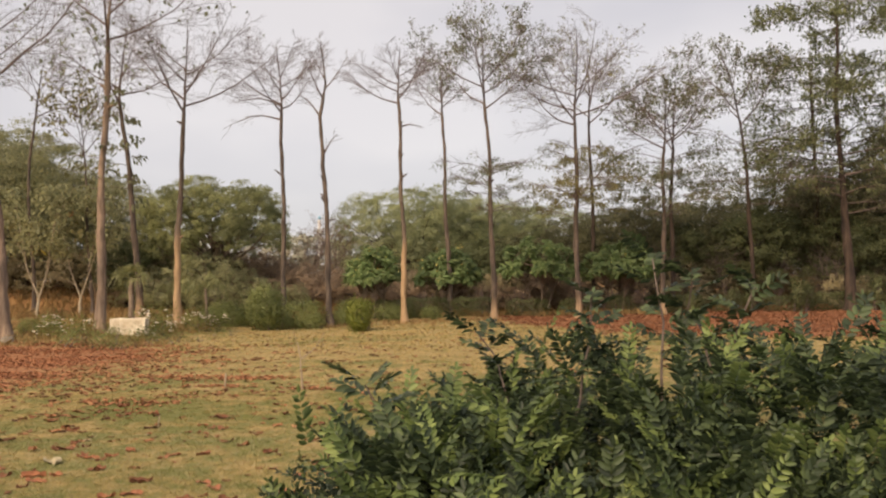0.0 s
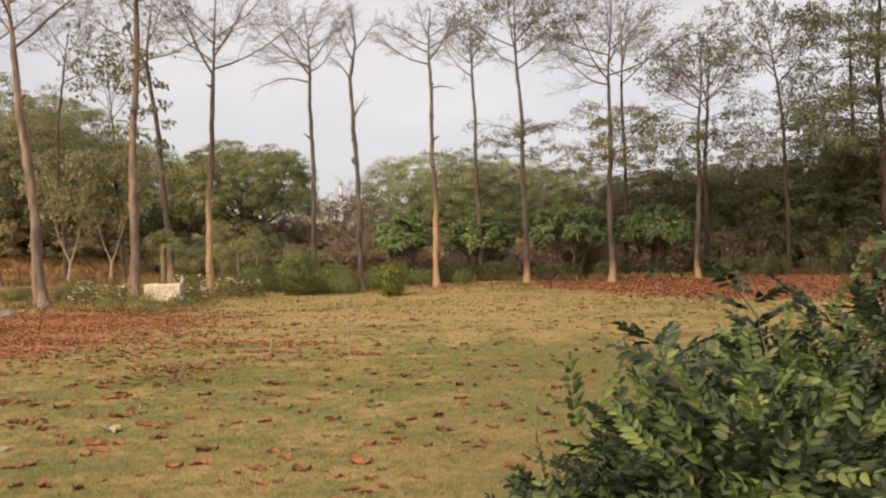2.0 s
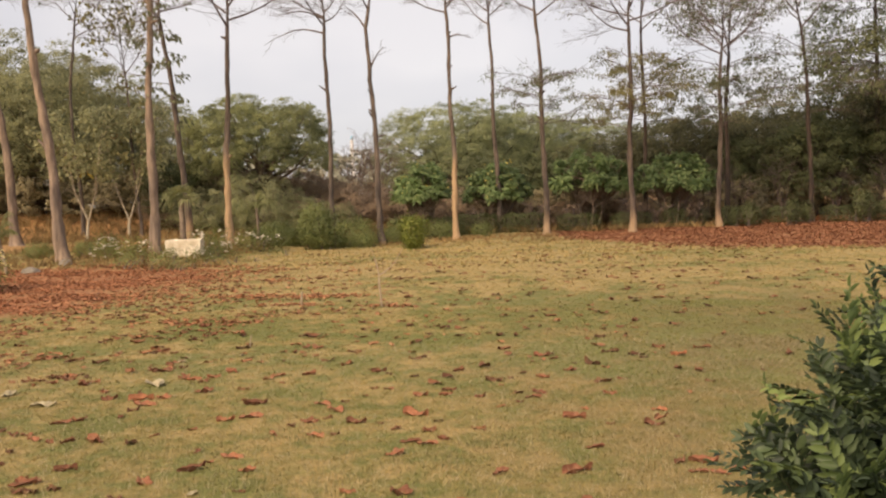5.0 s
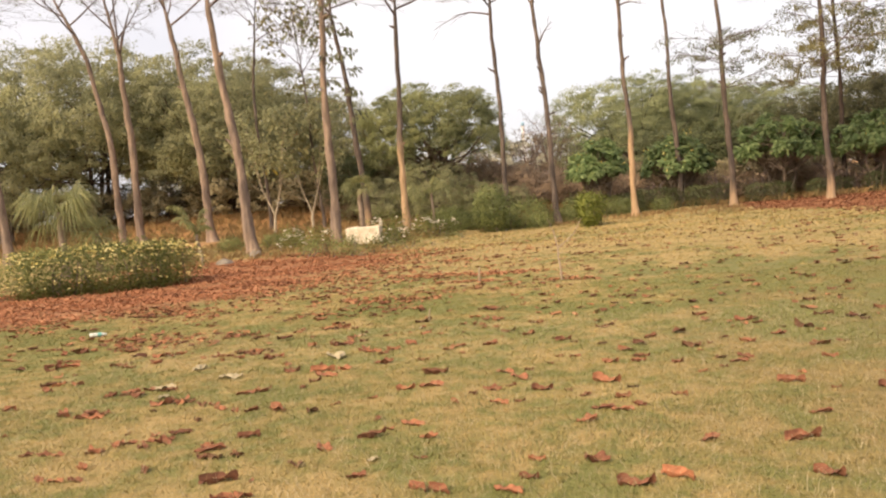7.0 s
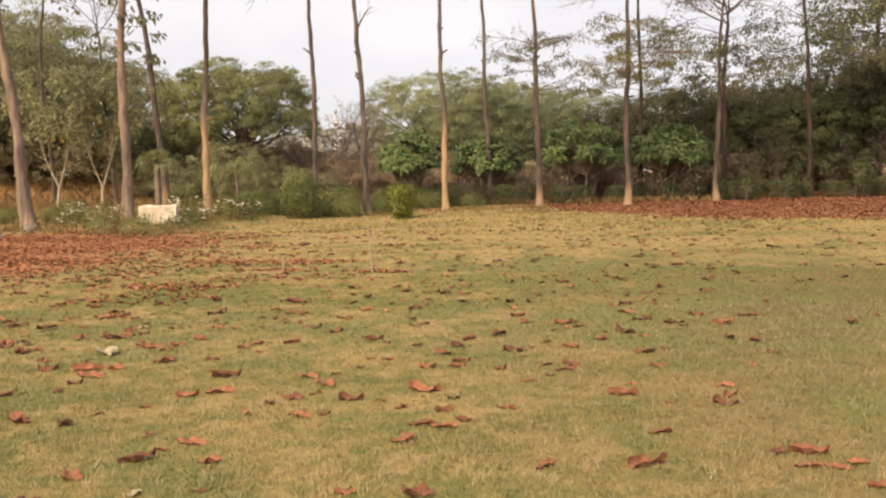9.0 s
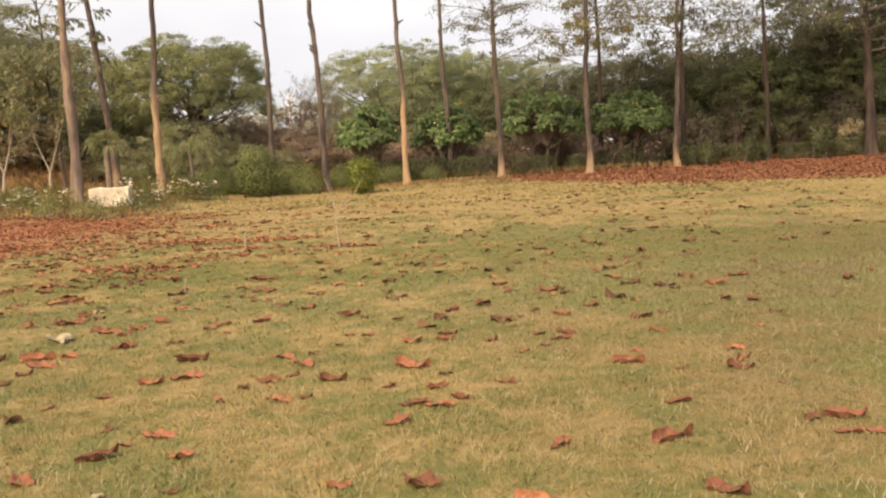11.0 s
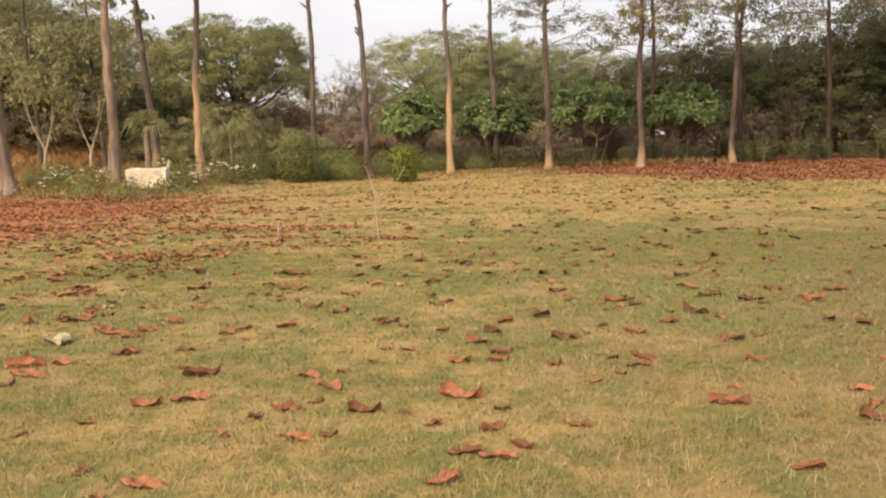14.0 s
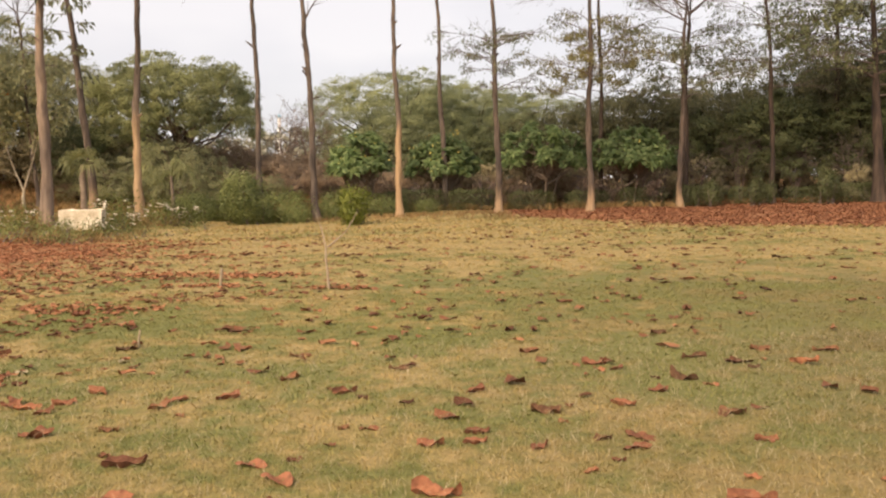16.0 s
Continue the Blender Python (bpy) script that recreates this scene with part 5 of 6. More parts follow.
def sapling():
    r = np.random.default_rng(5)
    b = thing("sapling", (-1.41, 11.53, ground_z(-1.41, 11.53)), "thin leafless sapling with a crooked twig", "sapling")
    t = Tubes()
    t.add(bowed((0, 0, -0.05), (-0.07, 0, 0.86), 0, 7, 0.012, r), np.linspace(0.021, 0.008, 7), 6)
    t.add(bowed((-0.02, 0, 0.55), (0.40, 0.05, 1.0), 0.05, 6, 0.015, r), np.linspace(0.012, 0.005, 6), 5)
    t.add(bowed((-0.05, 0, 0.68), (-0.16, 0.05, 1.05), 0.02, 5, 0.01, r), np.linspace(0.006, 0.003, 5), 5)
    t.add(bowed((-0.03, 0, 0.42), (0.12, -0.05, 0.66), 0.02, 5, 0.01, r), np.linspace(0.005, 0.002, 5), 5)
    part("stem", t.mesh("stem", M_STEM_TAN), b)


sapling()


def mast():
    b = thing("far_mast", (-18.3, 160, ground_z(-18.3, 160) - 0.2), "slim white mast with a blue head far away", "mast")
    t = Tubes()
    t.add([(0, 0, 0), (0, 0, 6), (0, 0, 11.4)], [0.42, 0.36, 0.28], 12)
    part("shaft", t.mesh("shaft", M_MAST), b)
    h = Tubes()
    h.add([(0, 0, 11.4), (0, 0, 11.41), (0, 0, 12.0), (0, 0, 12.1)], [0.2, 0.3, 0.28, 0.02], 12)
    part("head", h.mesh("head", M_BLUE), b, "pale blue head")


mast()


def litter_bottle():
    b = thing("plastic_bottle", (-7.58, 7.87, ground_z(-7.58, 7.87) + 0.035), "crushed clear plastic bottle with a teal label", "litter", turn=0.4)
    t = Tubes()
    t.add([(-0.12, 0, 0), (-0.118, 0, 0), (-0.06, 0, 0.004), (0.0, 0, 0), (0.05, 0, 0), (0.08, 0, 0), (0.105, 0, 0), (0.106, 0, 0)], [0.002, 0.032, 0.028, 0.033, 0.031, 0.014, 0.013, 0.002], 12)
    part("body", t.mesh("body", M_PLASTIC), b)
    w = Tubes()
    w.add([(-0.01, 0, 0), (0.0, 0, 0), (0.045, 0, 0), (0.046, 0, 0)], [0.034, 0.0345, 0.0325, 0.03], 12)
    part("label", w.mesh("label", M_TEAL), b, "teal paper label")


litter_bottle()

# ---- the bush beside the camera ----


def pinnate(at, d, up, length, pairs, leaflet, seed):
    """Feather-shaped leaves: a stalk with pairs of pointed, folded leaflets and one at the tip. Each leaflet is two quads."""
    r = np.random.default_rng(seed)
    n = len(at)
    d = unit(d)
    s = unit(np.cross(d, up))
    nrm = np.cross(s, d)
    vs = []
    for k in range(pairs * 2 + 1):
        tip = k == pairs * 2
        u = 1.0 if tip else 0.22 + 0.75 * (k // 2) / (pairs - 1)
        sgn = 0 if tip else (1 if k % 2 else -1)
        c = at + d * (length * u)[:, None] - nrm * (length * 0.22 * u * u)[:, None]
        ld = unit(d * (1.0 if tip else 0.55) + s * sgn * 0.85 - nrm * 0.18 + r.normal(0, 0.13, (n, 3)))
        ls = unit(np.cross(ld, nrm + r.normal(0, 0.22, (n, 3))))
        ln_ = np.cross(ls, ld)
        ll = (leaflet * (0.75 + 0.45 * np.sin(np.pi * min(u, 0.9))) * r.uniform(0.8, 1.15, n))[:, None]
        w = ll * 0.21
        a, b_ = c, c + ld * ll - ln_ * ll * 0.12
        vs += [a, c + ld * ll * 0.28 + ls * w * 0.95 + ln_ * w * 0.3, c + ld * ll * 0.66 + ls * w * 0.85 + ln_ * w * 0.22,
               b_, c + ld * ll * 0.66 - ls * w * 0.85 + ln_ * w * 0.22, c + ld * ll * 0.28 - ls * w * 0.95 + ln_ * w * 0.3]
    v = np.stack(vs, 1).reshape(-1, 3)
    base = np.arange(0, len(v), 6)[:, None]
    q = np.concatenate([base + np.array([0, 1, 2, 3]), base + np.array([0, 3, 4, 5])])
    return v, q


def near_bush():
    r = np.random.default_rng(3)
    at = np.array([1.43, -1.7, ground_z(1.43, -1.7)])
    b = thing("leafy_bush", at, "dense dark green bush with feathery pinnate leaves", "bush")
    lobes = [((0.78, -2.02, 0.92), (0.48, 0.6, 0.63)), ((1.22, -1.75, 1.0), (0.66, 0.72, 0.66)), ((1.85, -1.65, 1.04), (0.8, 0.8, 0.635)), ((2.65, -1.6, 0.98), (0.85, 0.85, 0.64)), ((3.35, -1.6, 0.86), (0.8, 0.8, 0.6)),
             ((1.35, -2.2, 0.9), (0.6, 0.5, 0.58)), ((2.25, -2.2, 0.92), (0.75, 0.5, 0.6))]
    P, N, S = [], [], []
    for c, h in lobes:
        m = 2500
        d = unit(r.normal(0, 1, (m, 3)))
        d[:, 2] = np.where(d[:, 2] < -0.55, -d[:, 2], d[:, 2])
        lump = 1 + 0.17 * np.sin(d[:, 0] * 9 + c[0] * 5) * np.sin(d[:, 1] * 8 + c[1]) + 0.06 * np.sin(d[:, 2] * 13 + c[0])
        depth = r.uniform(0.45, 1.0, m) ** 0.42
        k = lump * depth * (np.abs(d) ** 2.6).sum(1) ** (-1 / 2.6)
        P.append(np.array(c) + d * np.array(h) * k[:, None])
        N.append(d)
        S.append(depth)
    P, N, S = np.concatenate(P), np.concatenate(N), np.concatenate(S)
    inside = np.zeros(len(P), bool)
    for c, h in lobes:
        inside |= (((P - np.array(c)) / np.array(h)) ** 2).sum(1) < 0.22
    hollow = np.sin(P[:, 0] * 6.5 + 1.0) * np.sin(P[:, 1] * 7.0) + np.sin(P[:, 2] * 8.0 + P[:, 0] * 3.0) < -1.0
    hollow |= np.sin(P[:, 0] * 17.0 + 2.0 * P[:, 2]) * np.sin(P[:, 1] * 15.0 + 0.5) + np.sin(P[:, 2] * 19.0 + P[:, 0] * 5.0) < -1.05
    hollow |= (((P - np.array([1.08, -2.1, 1.5])) / np.array([0.16, 0.26, 0.25])) ** 2).sum(1) < 1
    keep = ~inside & ~hollow & (P[:, 2] > at[2] + 0.08) & (P[:, 0] > 0.33 + 0.32 * (P[:, 1] + 2.0) + 0.3 * np.maximum(0, 1.15 - P[:, 2]) + 0.3 * smooth(1.25, 1.65, P[:, 2]) * smooth(-2.1, -1.7, P[:, 1]))
    P, N, S = P[keep], N[keep], S[keep]
    t = Tubes()
    for k in range(46):
        e = P[r.integers(0, len(P))]
        s = np.array([np.clip(e[0] + r.normal(0, 0.2), 1.0, 3.6), r.normal(-1.7, 0.25), at[2] - 0.03])
        t.add(bowed(s, e, -0.05, 7, 0.025, r) - at, np.linspace(0.014, 0.004, 7), 6)
    # shoots that stand above the rest
    shoots = [((0.72, -1.98, 1.4), (0.58, -2.05, 1.71)), ((1.36, -1.7, 1.6), (1.35, -1.7, 1.97)), ((1.52, -1.7, 1.6), (1.45, -1.66, 1.92)), ((1.52, -1.7, 1.62), (1.64, -1.66, 1.90)), ((1.12, -1.7, 1.55), (1.19, -1.7, 1.89)),
              ((0.98, -1.6, 1.5), (0.90, -1.6, 1.78)), ((2.3, -1.6, 1.6), (2.36, -1.6, 1.86)), ((2.75, -1.5, 1.55), (2.8, -1.5, 1.82)), ((1.9, -1.9, 1.5), (1.86, -1.95, 1.76))]
    sp, sd = [], []
    for a, e in shoots:
        p = bowed(a, e, 0, 6, 0.012, r)
        t.add(p - at, np.linspace(0.0045, 0.002, 6), 5)
        for j in range(13):
            u = 0.25 + 0.75 * j / 12
            az = j * 2.4
            sp.append(along(p, u))
            sd.append(np.array([np.cos(az), np.sin(az), 0.9 * u]))
    tagged(part("twig_work", t.mesh("twig_work", M_TWIG), b), kind="stuff")
    n = len(P)
    d = unit(N * np.array([1, 1, 0.6]) + r.normal(0, 0.5, (n, 3)) + np.array([0, 0, 0.35]))
    up = unit(N + np.array([0, 0, 0.9]) + r.normal(0, 0.3, (n, 3)))
    ln = r.uniform(0.09, 0.155, n)
    # pale leaves thinned out low on the right, to stand for the shade there
    young = r.uniform(0, 1, n) < (0.08 + 0.3 * (S > 0.94) + 0.25 * (np.sin(P[:, 0] * 9) * np.sin(P[:, 2] * 11 + P[:, 1] * 7) > 0.35)) * (1.0 - 0.75 * smooth(1.5, 2.1, P[:, 0]) * smooth(1.6, 1.3, P[:, 2]))
    old = ~young
    part("foliage", leaf_mesh("foliage", M_LEAF_BUSH, [pinnate((P - at)[old], d[old], up[old], ln[old], 8, 0.027, 31)]), b)
    sp, sd = np.array(sp) - at, np.array(sd)
    part("young_leaves", leaf_mesh("young_leaves", M_LEAF_YOUNG, [
        pinnate((P - at)[young], d[young], up[young], ln[young] * 1.1, 9, 0.0265, 32)]), b, "paler young feathery leaves")
    part("shoot_leaves", leaf_mesh("shoot_leaves", M_LEAF_BUSH, [
        pinnate(sp, sd, np.tile(np.array([0, 0, 1.0]), (len(sp), 1)) + r.normal(0, 0.3, sp.shape), r.uniform(0.07, 0.12, len(sp)), 6, 0.032, 33)]), b)
    # broader single leaves low on the lawn side and to the right
    k = r.integers(0, n, 900)
    v, q = leaf_cloud(P[k] - at + r.normal(0, 0.03, (900, 3)), d[k], 0.052, 0.034, 0.2, 0.6, 34)
    part("broad_leaves", quad_mesh("broad_leaves", v, q, M_LEAF_BUSH, False), b)


near_bush()

# ---- fallen leaves ----


def curled_leaf(length, width, curl, twist, seed, nu=10, nv=6):
    """One dry leaf lying on z = 0: its edges roll up, its blade is crumpled and its outline worn."""
    r = np.random.default_rng(seed)
    ph = r.uniform(0, 6.28, 8)
    u, s = np.meshgrid(np.linspace(0, 1, nu + 1), np.linspace(-1, 1, nv + 1), indexing="ij")
    w = width * np.sin(np.pi * (0.03 + 0.94 * u)) ** 0.7 * (1 + 0.20 * np.sin(8 * u + ph[0] + 2.2 * np.sign(s)) + 0.13 * np.sin(17 * u + ph[1] + 2.0 * np.sign(s)))
    roll = abs(curl) * (0.75 + 0.5 * np.sin(3.5 * u + ph[2]))
    x = (u - 0.5) * length + 0.05 * length * np.sin(4 * s + ph[3]) * u
    y = s * w * 0.5 * (1 - 0.42 * roll * s * s) + 0.2 * width * np.sin(3.4 * u + ph[4])
    z = roll * 0.42 * width * np.abs(s) ** 1.8 + 0.07 * length * curl * (2 * u - 1) ** 2 + twist * s * (u - 0.5) * width * 0.6
    z = z + width * (0.13 * np.sin(7 * u + 3 * s + ph[5]) + 0.065 * np.sin(13 * u - 4 * s + ph[6]) + 0.03 * np.cos(10 * s + ph[7])) + r.normal(0, 0.012 * width, x.shape)
    v = np.stack([x, y, z], -1).reshape(-1, 3)
    v[:, 2] -= np.percentile(v[:, 2], 12)
    m = nv + 1
    q = np.array([(i * m + j, i * m + j + 1, (i + 1) * m + j + 1, (i + 1) * m + j) for i in range(nu) for j in range(nv)])
    return v, q


LEAF_KINDS = []
for k in range(14):
    lv, lq = curled_leaf(0.17 + 0.02 * (k % 4), 0.10 + 0.012 * (k % 3), (0.36, 0.18, 0.62, 0.26, -0.3)[k % 5], (0.5, -0.7, 0.2)[k % 3], 200 + k)
    LEAF_KINDS.append(quad_mesh("dry_leaf", lv, lq, M_LITTER if k % 5 < 3 else M_LITTER_DARK))


def lay_leaf(x, y, k, turn, scale, tilt):
    ob = new("dry_leaf", LEAF_KINDS[k % len(LEAF_KINDS)])
    ob.matrix_basis = Matrix.LocRotScale((x, y, ground_z(x, y) + 0.004), Euler((tilt, tilt * 0.6, turn)), (scale, scale, scale))
    dark_one = LEAF_KINDS[k % len(LEAF_KINDS)].materials[0] == M_LITTER_DARK
    tagged(ob, "dark brown shrivelled leaf lying on the lawn" if dark_one else "large curled orange-brown dry leaf on the grass", "leaf", "fallen leaves on the lawn")


# single leaves: x, y and length in metres, a minus for the dark shrivelled ones
LEAVES_A = [(-0.33, 1.55, 0.15), (-0.98, 1.56, 0.12), (-1.41, 1.57, 0.22), (-0.12, 1.62, 0.14), (0.61, 1.67, 0.13), (-2.71, 1.68, 0.16), (-0.89, 1.68, 0.09), (-1.88, 1.69, 0.11),
            (-3.83, 1.78, 0.27), (-3.32, 1.93, 0.11), (-0.54, 1.96, 0.16), (1.59, 1.97, 0.12), (-0.88, 1.98, 0.1), (-2.35, 1.99, 0.12), (-3.81, 2.05, 0.1), (-1.58, 2.12, -0.06),
            (1.51, 2.22, 0.27), (-2.91, 2.22, -0.23), (0.6, 2.29, 0.15), (-2.27, 2.3, 0.13), (0.1, 2.31, 0.12), (-4.33, 2.32, 0.26), (1.47, 2.42, 0.15), (1.32, 2.43, 0.11),
            (-2.03, 2.54, 0.15), (-1.63, 2.54, 0.11), (-2.94, 2.6, 0.12), (-3.67, 2.62, 0.26), (-1.95, 2.69, 0.07), (-0.63, 2.8, 0.13), (-1.82, 2.81, 0.12), (0.81, 2.85, 0.1)]
LEAVES_B = [(-0.47, 3.02, 0.23), (-3.59, 3.1, -0.1), (-0.29, 3.2, 0.1), (-2.71, 3.27, -0.11), (-4.65, 3.3, 0.25), (-1.29, 3.31, 0.13), (-3.04, 3.33, 0.16), (-1.64, 3.38, 0.08),
            (-1.14, 3.39, 0.07), (-0.4, 3.41, 0.13), (1.36, 3.42, 0.12), (1.04, 3.42, -0.07), (-0.01, 3.43, -0.11), (-2.6, 3.51, 0.06), (-0.67, 3.54, 0.08), (1.46, 3.59, 0.11),
            (-2.34, 3.63, 0.08), (-3.75, 3.63, 0.24), (-0.81, 3.67, -0.07), (-1.54, 3.67, -0.11), (0.78, 3.68, 0.14), (-5.67, 3.69, 0.14), (-0.33, 3.7, -0.08), (-1.01, 3.72, 0.13),
            (-4.11, 3.73, -0.3), (-1.41, 3.78, 0.13), (1.51, 3.85, 0.11), (-1.27, 3.88, -0.08), (-2.14, 3.89, 0.12), (-0.53, 3.91, 0.18), (-1.94, 3.96, 0.16), (0.91, 3.96, 0.07)]
LEAVES_C = [(-1.24, 4.16, 0.16), (0.38, 4.26, 0.06), (-4.66, 4.26, 0.14), (-3.09, 4.37, 0.09), (-2.02, 4.41, 0.16), (-1.39, 4.42, 0.13), (0.52, 4.43, 0.12), (-1.19, 4.48, 0.08),
            (1.22, 4.49, 0.12), (0.04, 4.55, 0.1), (-3.06, 4.57, 0.15), (0.59, 4.59, 0.12), (-0.51, 4.6, 0.12), (0.39, 4.6, -0.1), (-2.15, 4.62, 0.07), (-0.28, 4.65, 0.1),
            (-1.03, 4.69, 0.07), (-3.17, 4.78, 0.17), (-0.25, 4.83, 0.11), (-3.01, 4.9, 0.08), (-0.83, 4.92, 0.09), (1.24, 4.92, -0.17), (-0.97, 4.98, -0.07), (-2.65, 5.05, 0.16),
            (-2.27, 5.07, -0.11), (0.2, 5.18, -0.17), (0.69, 5.26, 0.12), (-4.08, 5.54, 0.15), (1.01, 5.59, 0.12), (-0.88, 5.6, -0.1), (-0.15, 5.66, 0.14), (1.39, 5.7, 0.09)]
LEAVES_D = [(-2.05, 5.74, 0.11), (-1.0, 5.77, 0.12), (-4.78, 5.79, 0.29), (-1.73, 5.8, 0.15), (-3.05, 5.81, 0.18), (-1.08, 5.88, -0.08), (1.1, 5.91, -0.07), (1.29, 5.92, -0.18),
            (-6.73, 5.97, 0.29), (-2.62, 6.01, 0.13), (-4.45, 6.09, -0.3), (-3.42, 6.15, 0.19), (1.9, 6.18, -0.09), (-7.68, 6.18, 0.23), (0.85, 6.21, 0.2), (-1.39, 6.28, -0.16),
            (2.3, 6.29, 0.17), (0.8, 6.41, 0.14), (-0.63, 6.42, -0.11), (1.6, 6.55, -0.15), (-3.47, 6.57, 0.14), (2.68, 6.63, -0.14), (2.2, 6.73, -0.15), (-2.6, 6.82, -0.08),
            (-7.61, 6.87, 0.3), (-1.39, 7.05, -0.12), (-3.79, 7.32, -0.28), (-1.89, 7.42, 0.11), (-2.86, 7.57, -0.16), (1.66, 7.6, -0.14), (-3.71, 8.28, -0.09), (-3.18, 8.77, 0.16)]
LEAVES_E = [(-3.56, 8.83, 0.26), (-0.43, 8.96, -0.28), (-1.49, 9.49, 0.2), (-3.88, 9.55, 0.17), (-1.97, 9.68, 0.11), (-4.55, 10.23, 0.26)]
lr = np.random.default_rng(17)
for row in (LEAVES_A, LEAVES_B, LEAVES_C, LEAVES_D, LEAVES_E):
    for x, y, size in row:
        k = int(lr.choice([3, 4, 8, 9, 13])) if size < 0 else int(lr.choice([0, 1, 2, 5, 6, 7, 10, 11, 12]))
        n = 1 if abs(size) < 0.2 else 2 + (abs(size) > 0.25)
        for i in range(n):
            lay_leaf(x + (i - (n - 1) / 2) * 0.13, y + lr.normal(0, 0.03), k, lr.uniform(-0.9, 0.9), min(abs(size) / n * 1.1, 0.19) / 0.185, lr.uniform(-0.2, 0.2))
# heaps of a few leaves on the lawn's west side
HEAPS = [(-4.9, 4.1, 5), (-4.55, 4.15, 5), (-4.1, 3.75, 6), (-4.8, 3.45, 5), (-3.65, 2.65, 5), (-3.8, 2.4, 3), (-2.95, 2.3, 3), (-2.65, 1.36, 4), (-4.75, 5.8, 5), (-4.4, 5.95, 7), (-3.4, 4.0, 4),
         (-3.5, 6.3, 4), (-2.95, 5.8, 3), (-3.6, 5.05, 3), (-3.2, 4.85, 3), (-4.0, 5.55, 2), (-5.45, 6.05, 5), (-5.55, 5.45, 4), (-3.5, 3.5, 3), (-6.2, 6.4, 6), (-7.0, 6.6, 7), (-6.6, 5.6, 6), (-5.9, 4.6, 5), (-3.9, 7.5, 4), (-5.2, 7.2, 5)]
for x, y, n in HEAPS:
    for i in range(n):
        lay_leaf(x + lr.normal(0, 0.13), y + lr.normal(0, 0.09), int(lr.choice([0, 1, 2, 5, 6, 7, 10, 11, 12, 3])), lr.uniform(0, 6.28), lr.uniform(0.5, 0.85), lr.uniform(-0.15, 0.15))
for i in range(70):
    x, y = lr.uniform(-6.5, 6.0), 0.8 + 10.0 * lr.uniform(0, 1) ** 0.7
    lay_leaf(x, y, int(lr.integers(0, 14)), lr.uniform(0, 6.28), lr.uniform(0.25, 0.5), lr.uniform(-0.2, 0.2))


def paper_scrap(x, y, size, turn, seed):
    lv, lq = curled_leaf(size, size * 0.55, 0.06, 0.15, seed)
    ob = new("paper_scrap", quad_mesh("paper_scrap", lv, lq, M_SCRAP))
    ob.matrix_basis = pose(x, y, ground_z(x, y) + 0.012, 0, 0, turn)
    tagged(ob, "pale dirty paper scrap lying in the grass", "litter", "paper scraps on the lawn")


M_SCRAP = plain_material("pale_paper", (0.29, 0.245, 0.155), (0.40, 0.345, 0.225), 12.0, 0.95)
for i, (x, y, size) in enumerate(((-4.5, 4.25, 0.2), (-4.32, 3.91, 0.12), (-3.27, 5.42, 0.26), (-4.03, 4.63, 0.22), (-4.61, 5.15, 0.2), (-3.38, 6.71, 0.1), (-1.87, 2.04, 0.08), (-2.75, 7.0, 0.1))):
    paper_scrap(x, y, size, i * 67, 700 + i)


def spread_leaves(xy, name, label, material, size, seed):
    """Many dry leaves in one mesh, each of eight faces."""
    r = np.random.default_rng(seed)
    kinds = [curled_leaf(1.0, 0.6, c, t, 300 + i, 3, 2) for i, (c, t) in enumerate(((0.18, 0.3), (0.1, -0.45), (0.3, 0.15), (-0.15, 0.4)))]
    vs, qs, base = [], [], 0
    n = len(xy)
    z = ground_z(xy[:, 0], xy[:, 1])
    for i in range(n):
        v, q = kinds[i % 4]
        s = size * r.uniform(0.55, 1.3)
        a, tx = r.uniform(0, 6.28), r.normal(0, 0.09)
        c, sn = np.cos(a), np.sin(a)
        p = np.stack([v[:, 0] * c - v[:, 1] * sn, v[:, 0] * sn + v[:, 1] * c, v[:, 2] + tx * v[:, 1]], 1) * s
        vs.append(p + np.array([xy[i, 0], xy[i, 1], z[i] + 0.006 + r.uniform(0, 0.018)]))
        qs.append(q + base)
        base += len(v)
    ob = new(name, quad_mesh(name, np.concatenate(vs), np.concatenate(qs), material))
    return tagged(ob, label, "leaves", kind="stuff")


def scatter(n, x0, x1, y0, y1, seed, density):
    r = np.random.default_rng(seed)
    p = np.stack([r.uniform(x0, x1, n), r.uniform(y0, y1, n)], 1)
    return p[r.uniform(0, 1, n) < density(p[:, 0], p[:, 1])]


def patchy(x, y):
    return 0.35 + 0.65 * (np.sin(x * 1.3 + 1.7 * np.sin(y * 0.8)) * np.sin(y * 1.1 + x * 0.4) > -0.1)


def streaks(x, y):
    """Leaves drift together in low rows and round the stake and the sapling."""
    row = np.sin(y * 3.1 + 1.6 * np.sin(x * 0.55) + 0.8 * np.sin(x * 1.7)) + 0.6 * np.sin(y * 1.37 - x * 0.35)
    heap = sum(np.exp(-(((x - hx) / wx) ** 2 + ((y - hy) / wy) ** 2)) for hx, hy, wx, wy in ((-2.95, 11.95, 0.5, 0.2), (-1.35, 11.6, 0.4, 0.16), (-3.9, 13.6, 1.2, 0.3), (-2.6, 13.4, 0.6, 0.2), (-4.0, 9.8, 0.7, 0.3)))
    return np.clip(litter_amount(x, y) ** 1.3 * (0.25 + 0.75 * smooth(-0.9, 0.7, row)) + 1.0 * heap, 0, 1)


def fringe(x, y):
    """Loose leaves past the carpet's edge, thinning out over the lawn."""
    row = np.sin(y * 2.3 + 1.2 * np.sin(x * 0.8)) * np.sin(x * 1.1 + 0.7 * y)
    return smooth(4.5, -9.0, x) ** 2 * (1 - smooth(17, 26, y)) * (0.08 + 0.92 * (row > 0.25))


